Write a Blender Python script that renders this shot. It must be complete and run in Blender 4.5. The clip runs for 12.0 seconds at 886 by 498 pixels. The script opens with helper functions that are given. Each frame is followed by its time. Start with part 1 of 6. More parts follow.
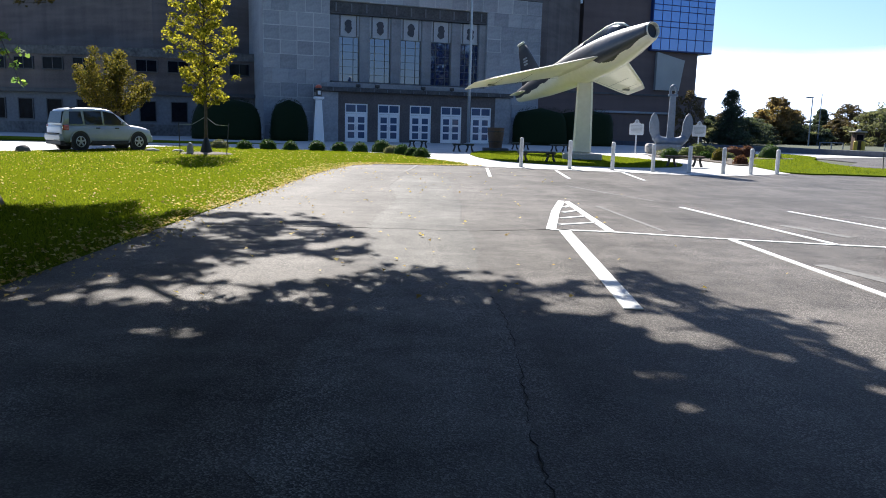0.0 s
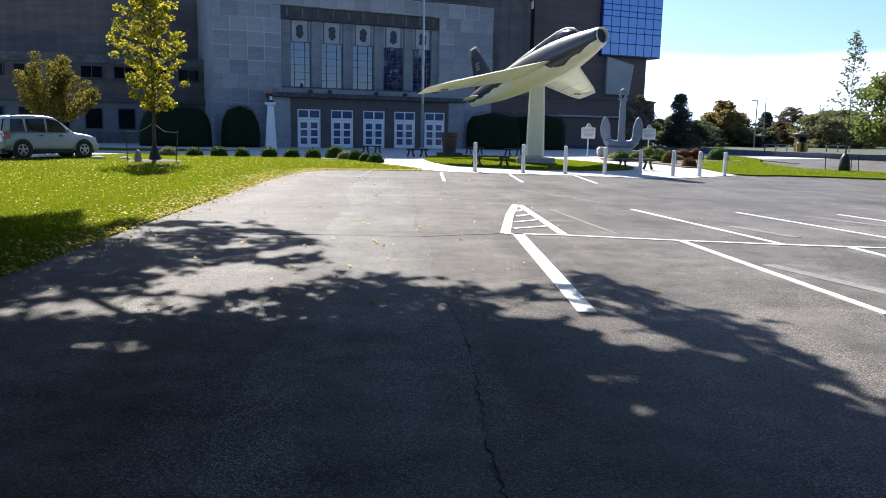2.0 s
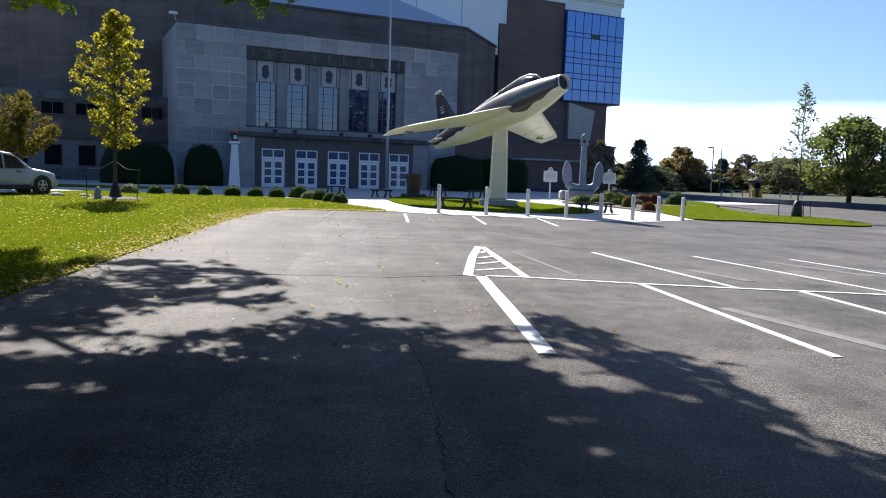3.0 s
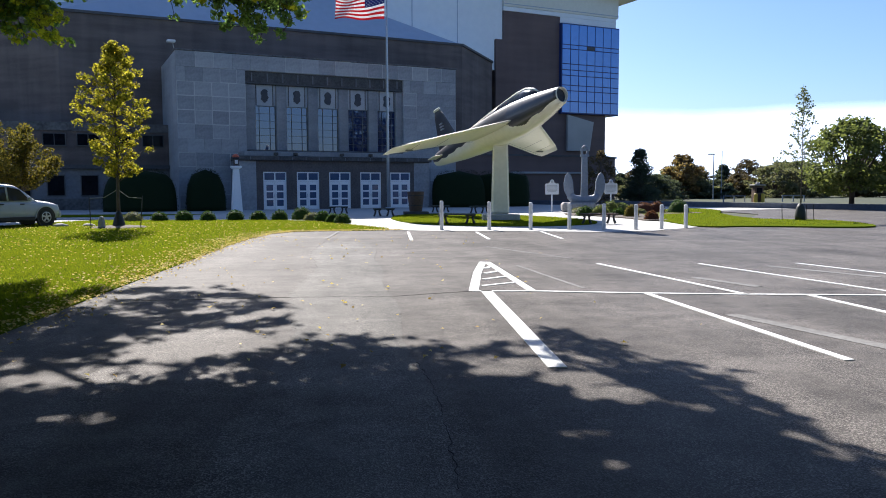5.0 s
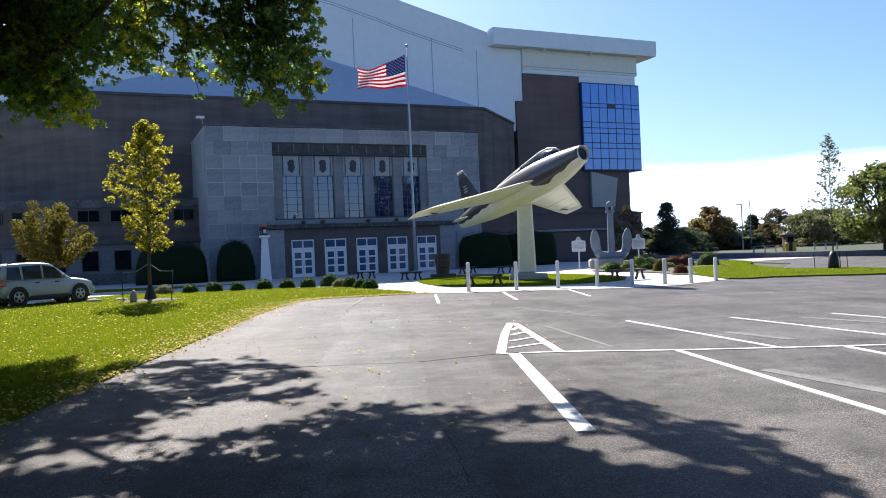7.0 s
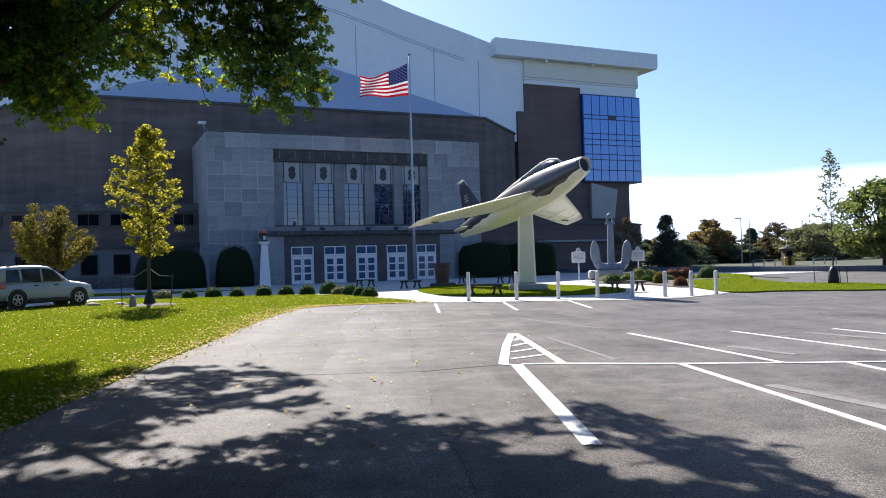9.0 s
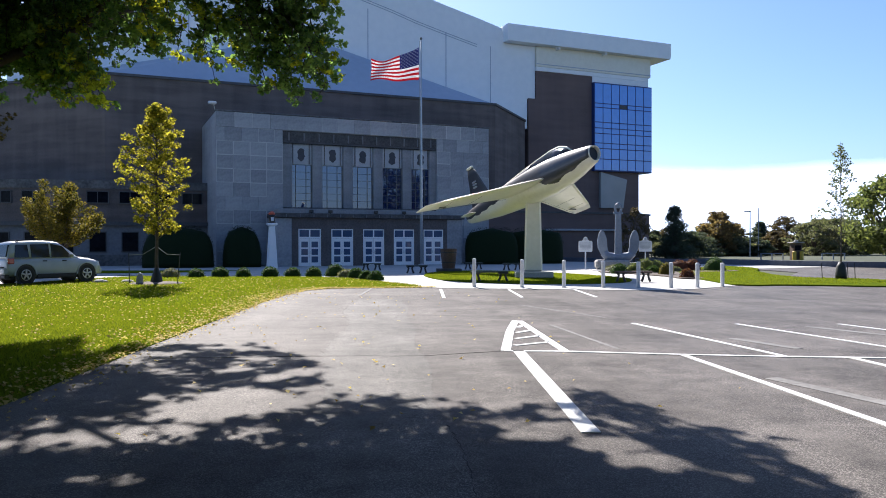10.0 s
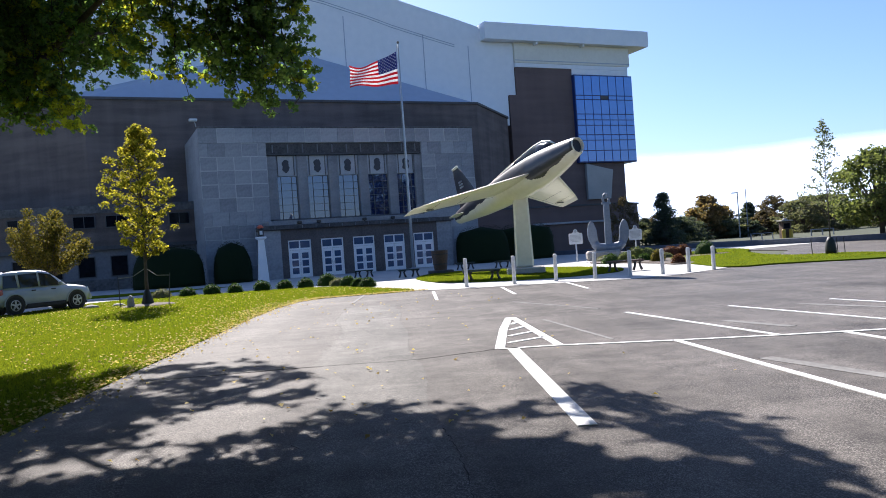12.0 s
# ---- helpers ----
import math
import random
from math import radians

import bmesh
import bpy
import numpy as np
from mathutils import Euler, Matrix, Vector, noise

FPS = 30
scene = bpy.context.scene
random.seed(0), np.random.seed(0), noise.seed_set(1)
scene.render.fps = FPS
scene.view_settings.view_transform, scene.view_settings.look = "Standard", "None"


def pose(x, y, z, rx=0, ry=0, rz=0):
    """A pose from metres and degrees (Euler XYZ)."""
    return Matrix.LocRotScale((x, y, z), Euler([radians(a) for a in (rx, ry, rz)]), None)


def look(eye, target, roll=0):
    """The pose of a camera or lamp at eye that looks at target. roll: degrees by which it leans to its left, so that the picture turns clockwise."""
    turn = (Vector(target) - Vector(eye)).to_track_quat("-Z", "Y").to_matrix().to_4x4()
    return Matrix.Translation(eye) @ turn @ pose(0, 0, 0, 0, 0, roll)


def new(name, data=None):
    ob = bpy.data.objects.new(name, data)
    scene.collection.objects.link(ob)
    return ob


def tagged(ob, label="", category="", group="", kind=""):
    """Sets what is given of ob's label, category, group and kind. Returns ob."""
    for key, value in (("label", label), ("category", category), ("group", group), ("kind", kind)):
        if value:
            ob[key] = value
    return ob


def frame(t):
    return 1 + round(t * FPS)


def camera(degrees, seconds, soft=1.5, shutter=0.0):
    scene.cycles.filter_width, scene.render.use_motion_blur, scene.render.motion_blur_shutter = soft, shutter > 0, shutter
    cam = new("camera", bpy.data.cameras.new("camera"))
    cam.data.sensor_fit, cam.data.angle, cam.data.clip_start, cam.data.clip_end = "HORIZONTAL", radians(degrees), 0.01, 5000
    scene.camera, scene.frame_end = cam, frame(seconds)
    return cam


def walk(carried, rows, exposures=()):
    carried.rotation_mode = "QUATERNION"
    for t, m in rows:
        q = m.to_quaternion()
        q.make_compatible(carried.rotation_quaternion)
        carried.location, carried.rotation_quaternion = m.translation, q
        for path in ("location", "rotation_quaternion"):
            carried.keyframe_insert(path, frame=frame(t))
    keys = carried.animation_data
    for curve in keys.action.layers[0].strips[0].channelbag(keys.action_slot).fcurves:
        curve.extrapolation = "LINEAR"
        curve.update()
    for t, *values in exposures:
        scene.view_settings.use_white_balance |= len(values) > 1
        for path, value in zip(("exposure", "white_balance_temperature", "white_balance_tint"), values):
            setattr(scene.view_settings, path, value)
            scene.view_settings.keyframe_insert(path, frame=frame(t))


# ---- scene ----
# ------------------------------------------------------------------ camera and walk
cam = camera(60.0, 12.0, soft=0.95)
PATH = [
    (0, (0.037, 0.063, 1.661), (0.055, 2.037, 1.335), 1.5),
    (0.5, (0.064, 0.087, 1.627), (0.075, 2.054, 1.267), 1.0),
    (1, (0.064, 0.162, 1.644), (0.079, 2.125, 1.258), 1.1),
    (1.5, (0.078, 0.151, 1.654), (0.133, 2.119, 1.301), 1.2),
    (2, (0.064, 0.124, 1.663), (0.196, 2.095, 1.352), 1.1),
    (2.5, (0.061, 0.058, 1.676), (0.278, 2.034, 1.456), 2.3),
    (4.5, (0.063, 0.027, 1.691), (0.287, 2.006, 1.504), 0.6),
    (5, (0.053, 0.053, 1.689), (0.268, 2.035, 1.528), -0.2),
    (5.5, (0.085, 0.072, 1.689), (0.207, 2.066, 1.59), -0.2),
    (6, (0.115, 0.124, 1.691), (0.112, 2.124, 1.705), -1.6),
    (6.5, (0.136, 0.032, 1.774), (0.289, 2.027, 1.757), -1.4),
    (7, (0.129, 0.057, 1.723), (0.274, 2.052, 1.723), -2.4),
    (7.5, (0.077, 0.048, 1.756), (0.288, 2.037, 1.774), -2.3),
    (9.5, (0.042, 0.086, 1.734), (0.167, 2.081, 1.757), -1.0),
    (10, (0.076, 0.066, 1.73), (0.206, 2.062, 1.716), -0.1),
    (10.5, (0.079, 0.007, 1.74), (0.291, 1.996, 1.735), -0.6),
    (11, (0.095, 0.029, 1.74), (0.324, 2.016, 1.742), -1.7),
    (11.5, (0.16, 0.113, 1.727), (0.32, 2.106, 1.742), -3.3),
    (12, (0.16, 0.13, 1.721), (0.311, 2.125, 1.711), -4.0),
]
walk(cam, [(t, look(eye, goal, roll)) for t, eye, goal, roll in PATH], [(0.0, 1.36, 5300, 13), (1.8, 1.44, 5300, 13), (2.6, 1.22, 5300, 14), (4.5, 1.18, 5300, 15), (6.0, 1.35, 5300, 15), (12.0, 1.32, 5300, 17)])

# ------------------------------------------------------------------ sky and sun
SUN_AZIMUTH, SUN_ELEVATION = -14.4, 39.0
world = bpy.data.worlds.new("sky")
scene.world = world
world.use_nodes = True
wn, wl = world.node_tree.nodes, world.node_tree.links
sky = wn.new("ShaderNodeTexSky")
sky.sky_type, sky.sun_disc = "NISHITA", False
sky.sun_elevation, sky.sun_rotation = radians(SUN_ELEVATION), radians(SUN_AZIMUTH)
sky.altitude, sky.air_density, sky.dust_density, sky.ozone_density = 250, 1.0, 1.0, 3.0
wn["Background"].inputs["Strength"].default_value = 0.055
wl.new(sky.outputs["Color"], wn["Background"].inputs["Color"])

az, el = radians(SUN_AZIMUTH), radians(SUN_ELEVATION)
TO_SUN = Vector((math.sin(az) * math.cos(el), math.cos(az) * math.cos(el), math.sin(el)))
sun_data = bpy.data.lights.new("sun", "SUN")
sun_data.energy, sun_data.angle, sun_data.color = 5.0, radians(0.45), (1.0, 0.85, 0.625)
sun = new("sun", sun_data)
sun.matrix_world = look(TO_SUN * 100, (0, 0, 0))

# ------------------------------------------------------------------ materials
def surface(name, dark, light, grain=8.0, patch=0.6, rough=0.7, bump=0.2, bump_scale=60.0, metal=0.0, spec=0.5, vary=0.0, coat=0.0, streak=0.0, span=0.18, course=0.0):
    """A procedural material: two colours mixed by a coarse and a fine noise, with a fine relief."""
    m = bpy.data.materials.new(name)
    m.use_nodes = True
    n, l = m.node_tree.nodes, m.node_tree.links
    b = n["Principled BSDF"]
    co = n.new("ShaderNodeTexCoord")

    def cloud(scale, detail):
        t = n.new("ShaderNodeTexNoise")
        t.inputs["Scale"].default_value, t.inputs["Detail"].default_value = scale, detail
        l.new(co.outputs["Object"], t.inputs["Vector"])
        return t.outputs["Fac"]

    def calc(op, a, c):
        x = n.new("ShaderNodeMath")
        x.operation = op
        for k, v in ((0, a), (1, c)):
            if isinstance(v, (int, float)):
                x.inputs[k].default_value = v
            else:
                l.new(v, x.inputs[k])
        return x.outputs[0]

    f = calc("ADD", calc("MULTIPLY", cloud(grain, 6), 0.55), calc("MULTIPLY", cloud(patch, 4), 0.45))
    if streak:
        f = calc("ADD", f, calc("MULTIPLY", calc("SUBTRACT", cloud(3.2, 5), 0.5), 0.45))
        mp, st = n.new("ShaderNodeMapping"), n.new("ShaderNodeTexNoise")
        mp.inputs["Rotation"].default_value, mp.inputs["Scale"].default_value = (0, 0, radians(-6)), (1.0, 0.3, 1)
        st.inputs["Scale"].default_value, st.inputs["Detail"].default_value = 1.0, 5
        l.new(co.outputs["Object"], mp.inputs[0])
        l.new(mp.outputs[0], st.inputs["Vector"])
        f = calc("ADD", f, calc("MULTIPLY", calc("SUBTRACT", st.outputs["Fac"], 0.5), streak))
    if course:
        mp, st = n.new("ShaderNodeMapping"), n.new("ShaderNodeTexNoise")
        mp.inputs["Scale"].default_value = (0.22, 0.22, 1.7)
        st.inputs["Scale"].default_value, st.inputs["Detail"].default_value = 1.0, 5
        l.new(co.outputs["Object"], mp.inputs[0])
        l.new(mp.outputs[0], st.inputs["Vector"])
        f = calc("ADD", f, calc("MULTIPLY", calc("SUBTRACT", st.outputs["Fac"], 0.5), course))
        mp, st = n.new("ShaderNodeMapping"), n.new("ShaderNodeTexNoise")
        mp.inputs["Scale"].default_value = (1.1, 1.1, 0.12)
        st.inputs["Scale"].default_value, st.inputs["Detail"].default_value = 1.0, 4
        l.new(co.outputs["Object"], mp.inputs[0])
        l.new(mp.outputs[0], st.inputs["Vector"])
        f = calc("ADD", f, calc("MULTIPLY", calc("SUBTRACT", st.outputs["Fac"], 0.5), course * 0.7))
    if vary:
        info = n.new("ShaderNodeObjectInfo")
        f = calc("ADD", f, calc("MULTIPLY", calc("SUBTRACT", info.outputs["Random"], 0.5), vary))
    ramp = n.new("ShaderNodeValToRGB")
    ramp.color_ramp.elements[0].position, ramp.color_ramp.elements[1].position = 0.5 - span, 0.5 + span
    ramp.color_ramp.elements[0].color, ramp.color_ramp.elements[1].color = (*dark, 1), (*light, 1)
    l.new(f, ramp.inputs["Fac"])
    l.new(ramp.outputs["Color"], b.inputs["Base Color"])
    b.inputs["Metallic"].default_value = metal
    b.inputs["Specular IOR Level"].default_value = spec
    b.inputs["Coat Weight"].default_value = coat
    l.new(calc("ADD", calc("MULTIPLY", calc("SUBTRACT", f, 0.5), 0.3), rough), b.inputs["Roughness"])
    if bump:
        bp = n.new("ShaderNodeBump")
        bp.inputs["Strength"].default_value, bp.inputs["Distance"].default_value = bump, 0.012
        l.new(cloud(bump_scale, 3), bp.inputs["Height"])
        l.new(bp.outputs["Normal"], b.inputs["Normal"])
    return m


def leafy(name, dark, light, through_light=0.45, rough=0.7):
    """Leaf material: colour varied leaf by leaf, partly letting light through."""
    m = bpy.data.materials.new(name)
    m.use_nodes = True
    n, l = m.node_tree.nodes, m.node_tree.links
    b = n["Principled BSDF"]
    geo = n.new("ShaderNodeNewGeometry")
    ramp = n.new("ShaderNodeValToRGB")
    ramp.color_ramp.elements[0].color, ramp.color_ramp.elements[1].color = (*dark, 1), (*light, 1)
    l.new(geo.outputs["Random Per Island"], ramp.inputs["Fac"])
    l.new(ramp.outputs["Color"], b.inputs["Base Color"])
    b.inputs["Roughness"].default_value = rough
    b.inputs["Specular IOR Level"].default_value = 0.12
    tr = n.new("ShaderNodeBsdfTranslucent")
    gain = n.new("ShaderNodeMix")
    gain.data_type, gain.blend_type = "RGBA", "MULTIPLY"
    gain.inputs[0].default_value = 1.0
    l.new(ramp.outputs["Color"], gain.inputs[6])
    gain.inputs[7].default_value = (1.9, 1.9, 1.0, 1)
    l.new(gain.outputs[2], tr.inputs["Color"])
    mix = n.new("ShaderNodeMixShader")
    mix.inputs[0].default_value = through_light
    l.new(b.outputs[0], mix.inputs[1])
    l.new(tr.outputs[0], mix.inputs[2])
    l.new(mix.outputs[0], n["Material Output"].inputs["Surface"])
    return m


def glazing(name, tint, rough=0.03, spec=1.0, metal=0.0):
    m = surface(name, tint, tuple(c * 1.15 for c in tint), 2, 0.3, rough, 0.0, spec=spec, metal=metal, coat=1.0)
    m.node_tree.nodes["Principled BSDF"].inputs["Coat IOR"].default_value = 1.8
    return m


def glow(name, colour, strength):
    m = bpy.data.materials.new(name)
    m.use_nodes = True
    b = m.node_tree.nodes["Principled BSDF"]
    b.inputs["Base Color"].default_value = (*colour, 1)
    b.inputs["Emission Color"].default_value = (*colour, 1)
    b.inputs["Emission Strength"].default_value = strength
    return m


def asphalt(name, dark, light, stone, rough=0.66):
    """Rolled asphalt: pale aggregate grains in dark binder, lanes left by the paver, worn scuffs."""
    m = surface(name, dark, light, 70, 0.35, rough, 0.0, spec=0.03, streak=0.24, span=0.17)
    n, l = m.node_tree.nodes, m.node_tree.links
    b, ramp = n["Principled BSDF"], n["Color Ramp"]
    co = n.new("ShaderNodeTexCoord")
    vor = n.new("ShaderNodeTexVoronoi")
    vor.inputs["Scale"].default_value = 105
    l.new(co.outputs["Object"], vor.inputs["Vector"])
    pick = n.new("ShaderNodeSeparateColor")
    l.new(vor.outputs["Color"], pick.inputs[0])
    worn, mp = n.new("ShaderNodeTexNoise"), n.new("ShaderNodeMapping")
    mp.inputs["Scale"].default_value, mp.inputs["Rotation"].default_value = (1.5, 0.16, 1), (0, 0, radians(-3))
    worn.inputs["Scale"].default_value, worn.inputs["Detail"].default_value = 1.0, 6
    l.new(co.outputs["Object"], mp.inputs[0])
    l.new(mp.outputs[0], worn.inputs["Vector"])
    level = n.new("ShaderNodeMapRange")
    level.inputs[1].default_value, level.inputs[2].default_value = 0.42, 0.66
    level.inputs[3].default_value, level.inputs[4].default_value = 0.0, 1.0
    l.new(worn.outputs["Fac"], level.inputs[0])
    grain = n.new("ShaderNodeMapRange")
    grain.inputs[1].default_value, grain.inputs[2].default_value = 0.55, 0.95
    l.new(pick.outputs[0], grain.inputs[0])
    much = n.new("ShaderNodeMath")
    much.operation = "MULTIPLY_ADD"
    l.new(level.outputs[0], much.inputs[0])
    much.inputs[1].default_value, much.inputs[2].default_value = 0.4, 0.28
    fac = n.new("ShaderNodeMath")
    fac.operation = "MULTIPLY"
    l.new(grain.outputs[0], fac.inputs[0])
    l.new(much.outputs[0], fac.inputs[1])
    mix = n.new("ShaderNodeMix")
    mix.data_type = "RGBA"
    l.new(fac.outputs[0], mix.inputs[0])
    l.new(ramp.outputs["Color"], mix.inputs[6])
    mix.inputs[7].default_value = (*stone, 1)
    # pale sweeping scuffs left by turning tyres and snow ploughs
    sweep, turn_, band, tone = n.new("ShaderNodeTexNoise"), n.new("ShaderNodeMapping"), n.new("ShaderNodeMapRange"), n.new("ShaderNodeMix")
    turn_.inputs["Scale"].default_value, turn_.inputs["Rotation"].default_value = (0.6, 1.15, 1), (0, 0, radians(48))
    sweep.inputs["Scale"].default_value, sweep.inputs["Detail"].default_value, sweep.inputs["Distortion"].default_value = 0.7, 6, 0.8
    l.new(co.outputs["Object"], turn_.inputs[0])
    l.new(turn_.outputs[0], sweep.inputs["Vector"])
    l.new(sweep.outputs["Fac"], band.inputs[0])
    band.inputs[1].default_value, band.inputs[2].default_value, band.inputs[3].default_value, band.inputs[4].default_value = 0.4, 0.7, 0.91, 1.26
    tone.data_type, tone.blend_type = "RGBA", "MULTIPLY"
    tone.inputs[0].default_value = 1.0
    l.new(mix.outputs[2], tone.inputs[6])
    l.new(band.outputs[0], tone.inputs[7])
    l.new(tone.outputs[2], b.inputs["Base Color"])
    bp = n.new("ShaderNodeBump")
    bp.inputs["Strength"].default_value, bp.inputs["Distance"].default_value = 0.55, 0.006
    l.new(vor.outputs["Distance"], bp.inputs["Height"])
    l.new(bp.outputs["Normal"], b.inputs["Normal"])
    return m


M_ASPHALT = asphalt("asphalt", (0.05, 0.0465, 0.0435), (0.153, 0.142, 0.132), (0.385, 0.356, 0.322), 0.55)
M_ASPHALT_OLD = asphalt("older_asphalt", (0.058, 0.056, 0.053), (0.175, 0.168, 0.157), (0.47, 0.445, 0.405), 0.55)
M_TAR = surface("tar_seam", (0.025, 0.025, 0.025), (0.06, 0.058, 0.055), 30, 2, 0.8, 0.3, spec=0.1)
M_PAINT = surface("road_paint", (0.62, 0.62, 0.6), (0.85, 0.85, 0.83), 25, 1.5, 0.6, 0.4, 120)
M_CONCRETE = surface("concrete", (0.36, 0.35, 0.33), (0.5, 0.49, 0.46), 18, 0.5, 0.8, 0.3, 90)
M_LAWN = surface("lawn_soil", (0.054, 0.088, 0.007), (0.13, 0.155, 0.012), 9, 0.35, 1.0, 1.0, 40, spec=0.0)
M_GRASS = leafy("grass_blade", (0.09, 0.12, 0.004), (0.155, 0.174, 0.007), 0.48, 0.8)
M_FALLEN = leafy("fallen_leaf", (0.3, 0.2, 0.05), (0.68, 0.57, 0.25), 0.25, 0.8)
M_EARTH = surface("far_ground", (0.03, 0.04, 0.016), (0.075, 0.08, 0.034), 0.5, 0.02, 0.95, 0.0)
M_MULCH = surface("mulch", (0.04, 0.03, 0.022), (0.16, 0.13, 0.1), 30, 3, 0.95, 1.0, 40)
M_LIMESTONE = surface("limestone", (0.23, 0.237, 0.252), (0.405, 0.412, 0.425), 6, 0.35, 0.8, 0.25, 40, vary=0.3, course=0.5, span=0.24)
M_PILASTER = surface("weathered_pilaster", (0.18, 0.183, 0.193), (0.315, 0.319, 0.329), 6, 0.5, 0.85, 0.25, 40, course=0.6, span=0.24)
M_PANEL = surface("pale_carved_stone", (0.38, 0.395, 0.415), (0.5, 0.51, 0.53), 8, 1.0, 0.85, 0.2, 40)
M_MORTAR = surface("pale_mortar", (0.5, 0.5, 0.49), (0.6, 0.6, 0.58), 10, 1, 0.85, 0.2)
M_STAINED = surface("stained_limestone", (0.05, 0.05, 0.052), (0.19, 0.185, 0.18), 5, 0.8, 0.85, 0.3, 30)
M_PIER = surface("brown_stone_pier", (0.075, 0.066, 0.066), (0.17, 0.148, 0.14), 7, 0.9, 0.8, 0.3, 40, vary=0.2)
M_BRICK = surface("brown_brick", (0.09, 0.075, 0.069), (0.18, 0.148, 0.136), 14, 0.25, 0.85, 0.35, 25, course=0.9, span=0.22)
M_TOWER_BRICK = surface("red_brown_brick", (0.118, 0.084, 0.076), (0.18, 0.13, 0.118), 14, 0.25, 0.85, 0.35, 25, course=0.6, span=0.22)
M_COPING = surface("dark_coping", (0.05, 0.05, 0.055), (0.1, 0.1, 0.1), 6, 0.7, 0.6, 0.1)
M_METAL_WALL = surface("grey_metal_panel", (0.78, 0.81, 0.83), (0.86, 0.88, 0.89), 1.5, 0.08, 0.5, 0.05, 30)
M_METAL_ROOF = surface("blue_grey_roof", (0.36, 0.41, 0.5), (0.43, 0.48, 0.57), 1.5, 0.1, 0.5, 0.05, 30)
M_CREAM = surface("cream_panel", (0.72, 0.7, 0.6), (0.8, 0.78, 0.68), 3, 0.2, 0.6, 0.05)
M_BLUE_GLASS = glazing("blue_curtain_glass", (0.06, 0.22, 0.72), 0.08)
M_BLUE_GLASS.node_tree.nodes["Principled BSDF"].inputs["Coat IOR"].default_value = 1.55
M_BLUE_FRAME = surface("blue_mullion", (0.01, 0.03, 0.14), (0.02, 0.05, 0.2), 5, 1, 0.4, 0.0)
M_SHADE_GLASS = surface("shaded_glass", (0.004, 0.005, 0.008), (0.012, 0.015, 0.022), 3, 0.5, 0.1, 0.0, spec=0.08)
# grey stone darkened to carry the shade under the wing's overhang
M_WING_STONE = surface("shaded_wing_stone", (0.13, 0.133, 0.145), (0.21, 0.213, 0.225), 6, 0.5, 0.85, 0.25, 40)
M_LINTEL = surface("blackened_stone", (0.03, 0.03, 0.034), (0.12, 0.118, 0.115), 7, 1.2, 0.85, 0.3, 30)
M_DARK_GLASS = glazing("window_glass", (0.012, 0.03, 0.085), 0.03, 0.6)
M_DARK_GLASS.node_tree.nodes["Principled BSDF"].inputs["Coat IOR"].default_value = 1.85
M_DARK_GLASS.node_tree.nodes["Principled BSDF"].inputs["Coat Tint"].default_value = (0.34, 0.56, 1.0, 1)
M_BRONZE = surface("bronze_mullion", (0.12, 0.115, 0.1), (0.24, 0.23, 0.2), 10, 1, 0.5, 0.05)
M_DOOR_GLASS = glazing("door_glass", (0.055, 0.09, 0.17), 0.12, 0.2)
M_DOOR_GLASS.node_tree.nodes["Principled BSDF"].inputs["Coat Weight"].default_value = 0.25
M_DOOR_GLASS.node_tree.nodes["Principled BSDF"].inputs["Coat IOR"].default_value = 1.4
M_WHITE = surface("white_gloss_paint", (0.83, 0.84, 0.85), (0.9, 0.9, 0.9), 9, 1, 0.4, 0.08)
M_RELIEF = surface("dark_relief", (0.03, 0.035, 0.045), (0.07, 0.07, 0.08), 10, 2, 0.6, 0.3)
M_JET_WHITE = surface("jet_white", (0.75, 0.72, 0.56), (0.85, 0.82, 0.66), 5, 0.6, 0.35, 0.04, coat=0.4)
M_JET_BLACK = surface("jet_black", (0.018, 0.017, 0.02), (0.035, 0.033, 0.036), 5, 0.6, 0.4, 0.03, spec=0.5, coat=0.2)
M_CANOPY = surface("canopy_glass", (0.012, 0.014, 0.018), (0.02, 0.022, 0.026), 3, 0.5, 0.12, 0.0, spec=0.25)
M_BOLLARD = surface("bollard_white", (0.6, 0.6, 0.58), (0.78, 0.78, 0.76), 12, 2, 0.5, 0.08, vary=0.2)
M_BARK = surface("bark", (0.045, 0.035, 0.027), (0.12, 0.095, 0.075), 14, 2, 0.9, 1.0, 30)
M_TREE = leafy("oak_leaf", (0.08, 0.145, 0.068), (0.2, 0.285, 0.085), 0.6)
# darker copy of the oak leaf, with the crown's inner shade in its colour
M_TREE_SHADED = leafy("shaded_oak_leaf", (0.045, 0.075, 0.03), (0.105, 0.14, 0.042), 0.15)
M_BROWN_LEAF = leafy("brown_green_leaf", (0.05, 0.045, 0.03), (0.14, 0.105, 0.06), 0.3)
# bright copy of the oak leaf: sun from behind painted into its colour
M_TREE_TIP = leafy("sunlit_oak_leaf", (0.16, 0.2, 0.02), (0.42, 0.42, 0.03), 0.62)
M_YELLOW = leafy("yellow_green_leaf", (0.1, 0.11, 0.012), (0.36, 0.31, 0.03), 0.55)
M_OLIVE = leafy("olive_leaf", (0.042, 0.048, 0.012), (0.155, 0.122, 0.022), 0.45)
M_YEW = leafy("yew_leaf", (0.006, 0.014, 0.006), (0.02, 0.035, 0.012), 0.15)
M_BOX = leafy("box_leaf", (0.02, 0.045, 0.01), (0.06, 0.1, 0.02), 0.3)
M_RED_SHRUB = leafy("red_shrub_leaf", (0.06, 0.028, 0.02), (0.15, 0.07, 0.045), 0.35)
M_PALE_SHRUB = leafy("pale_shrub_leaf", (0.1, 0.11, 0.06), (0.2, 0.2, 0.12), 0.3)
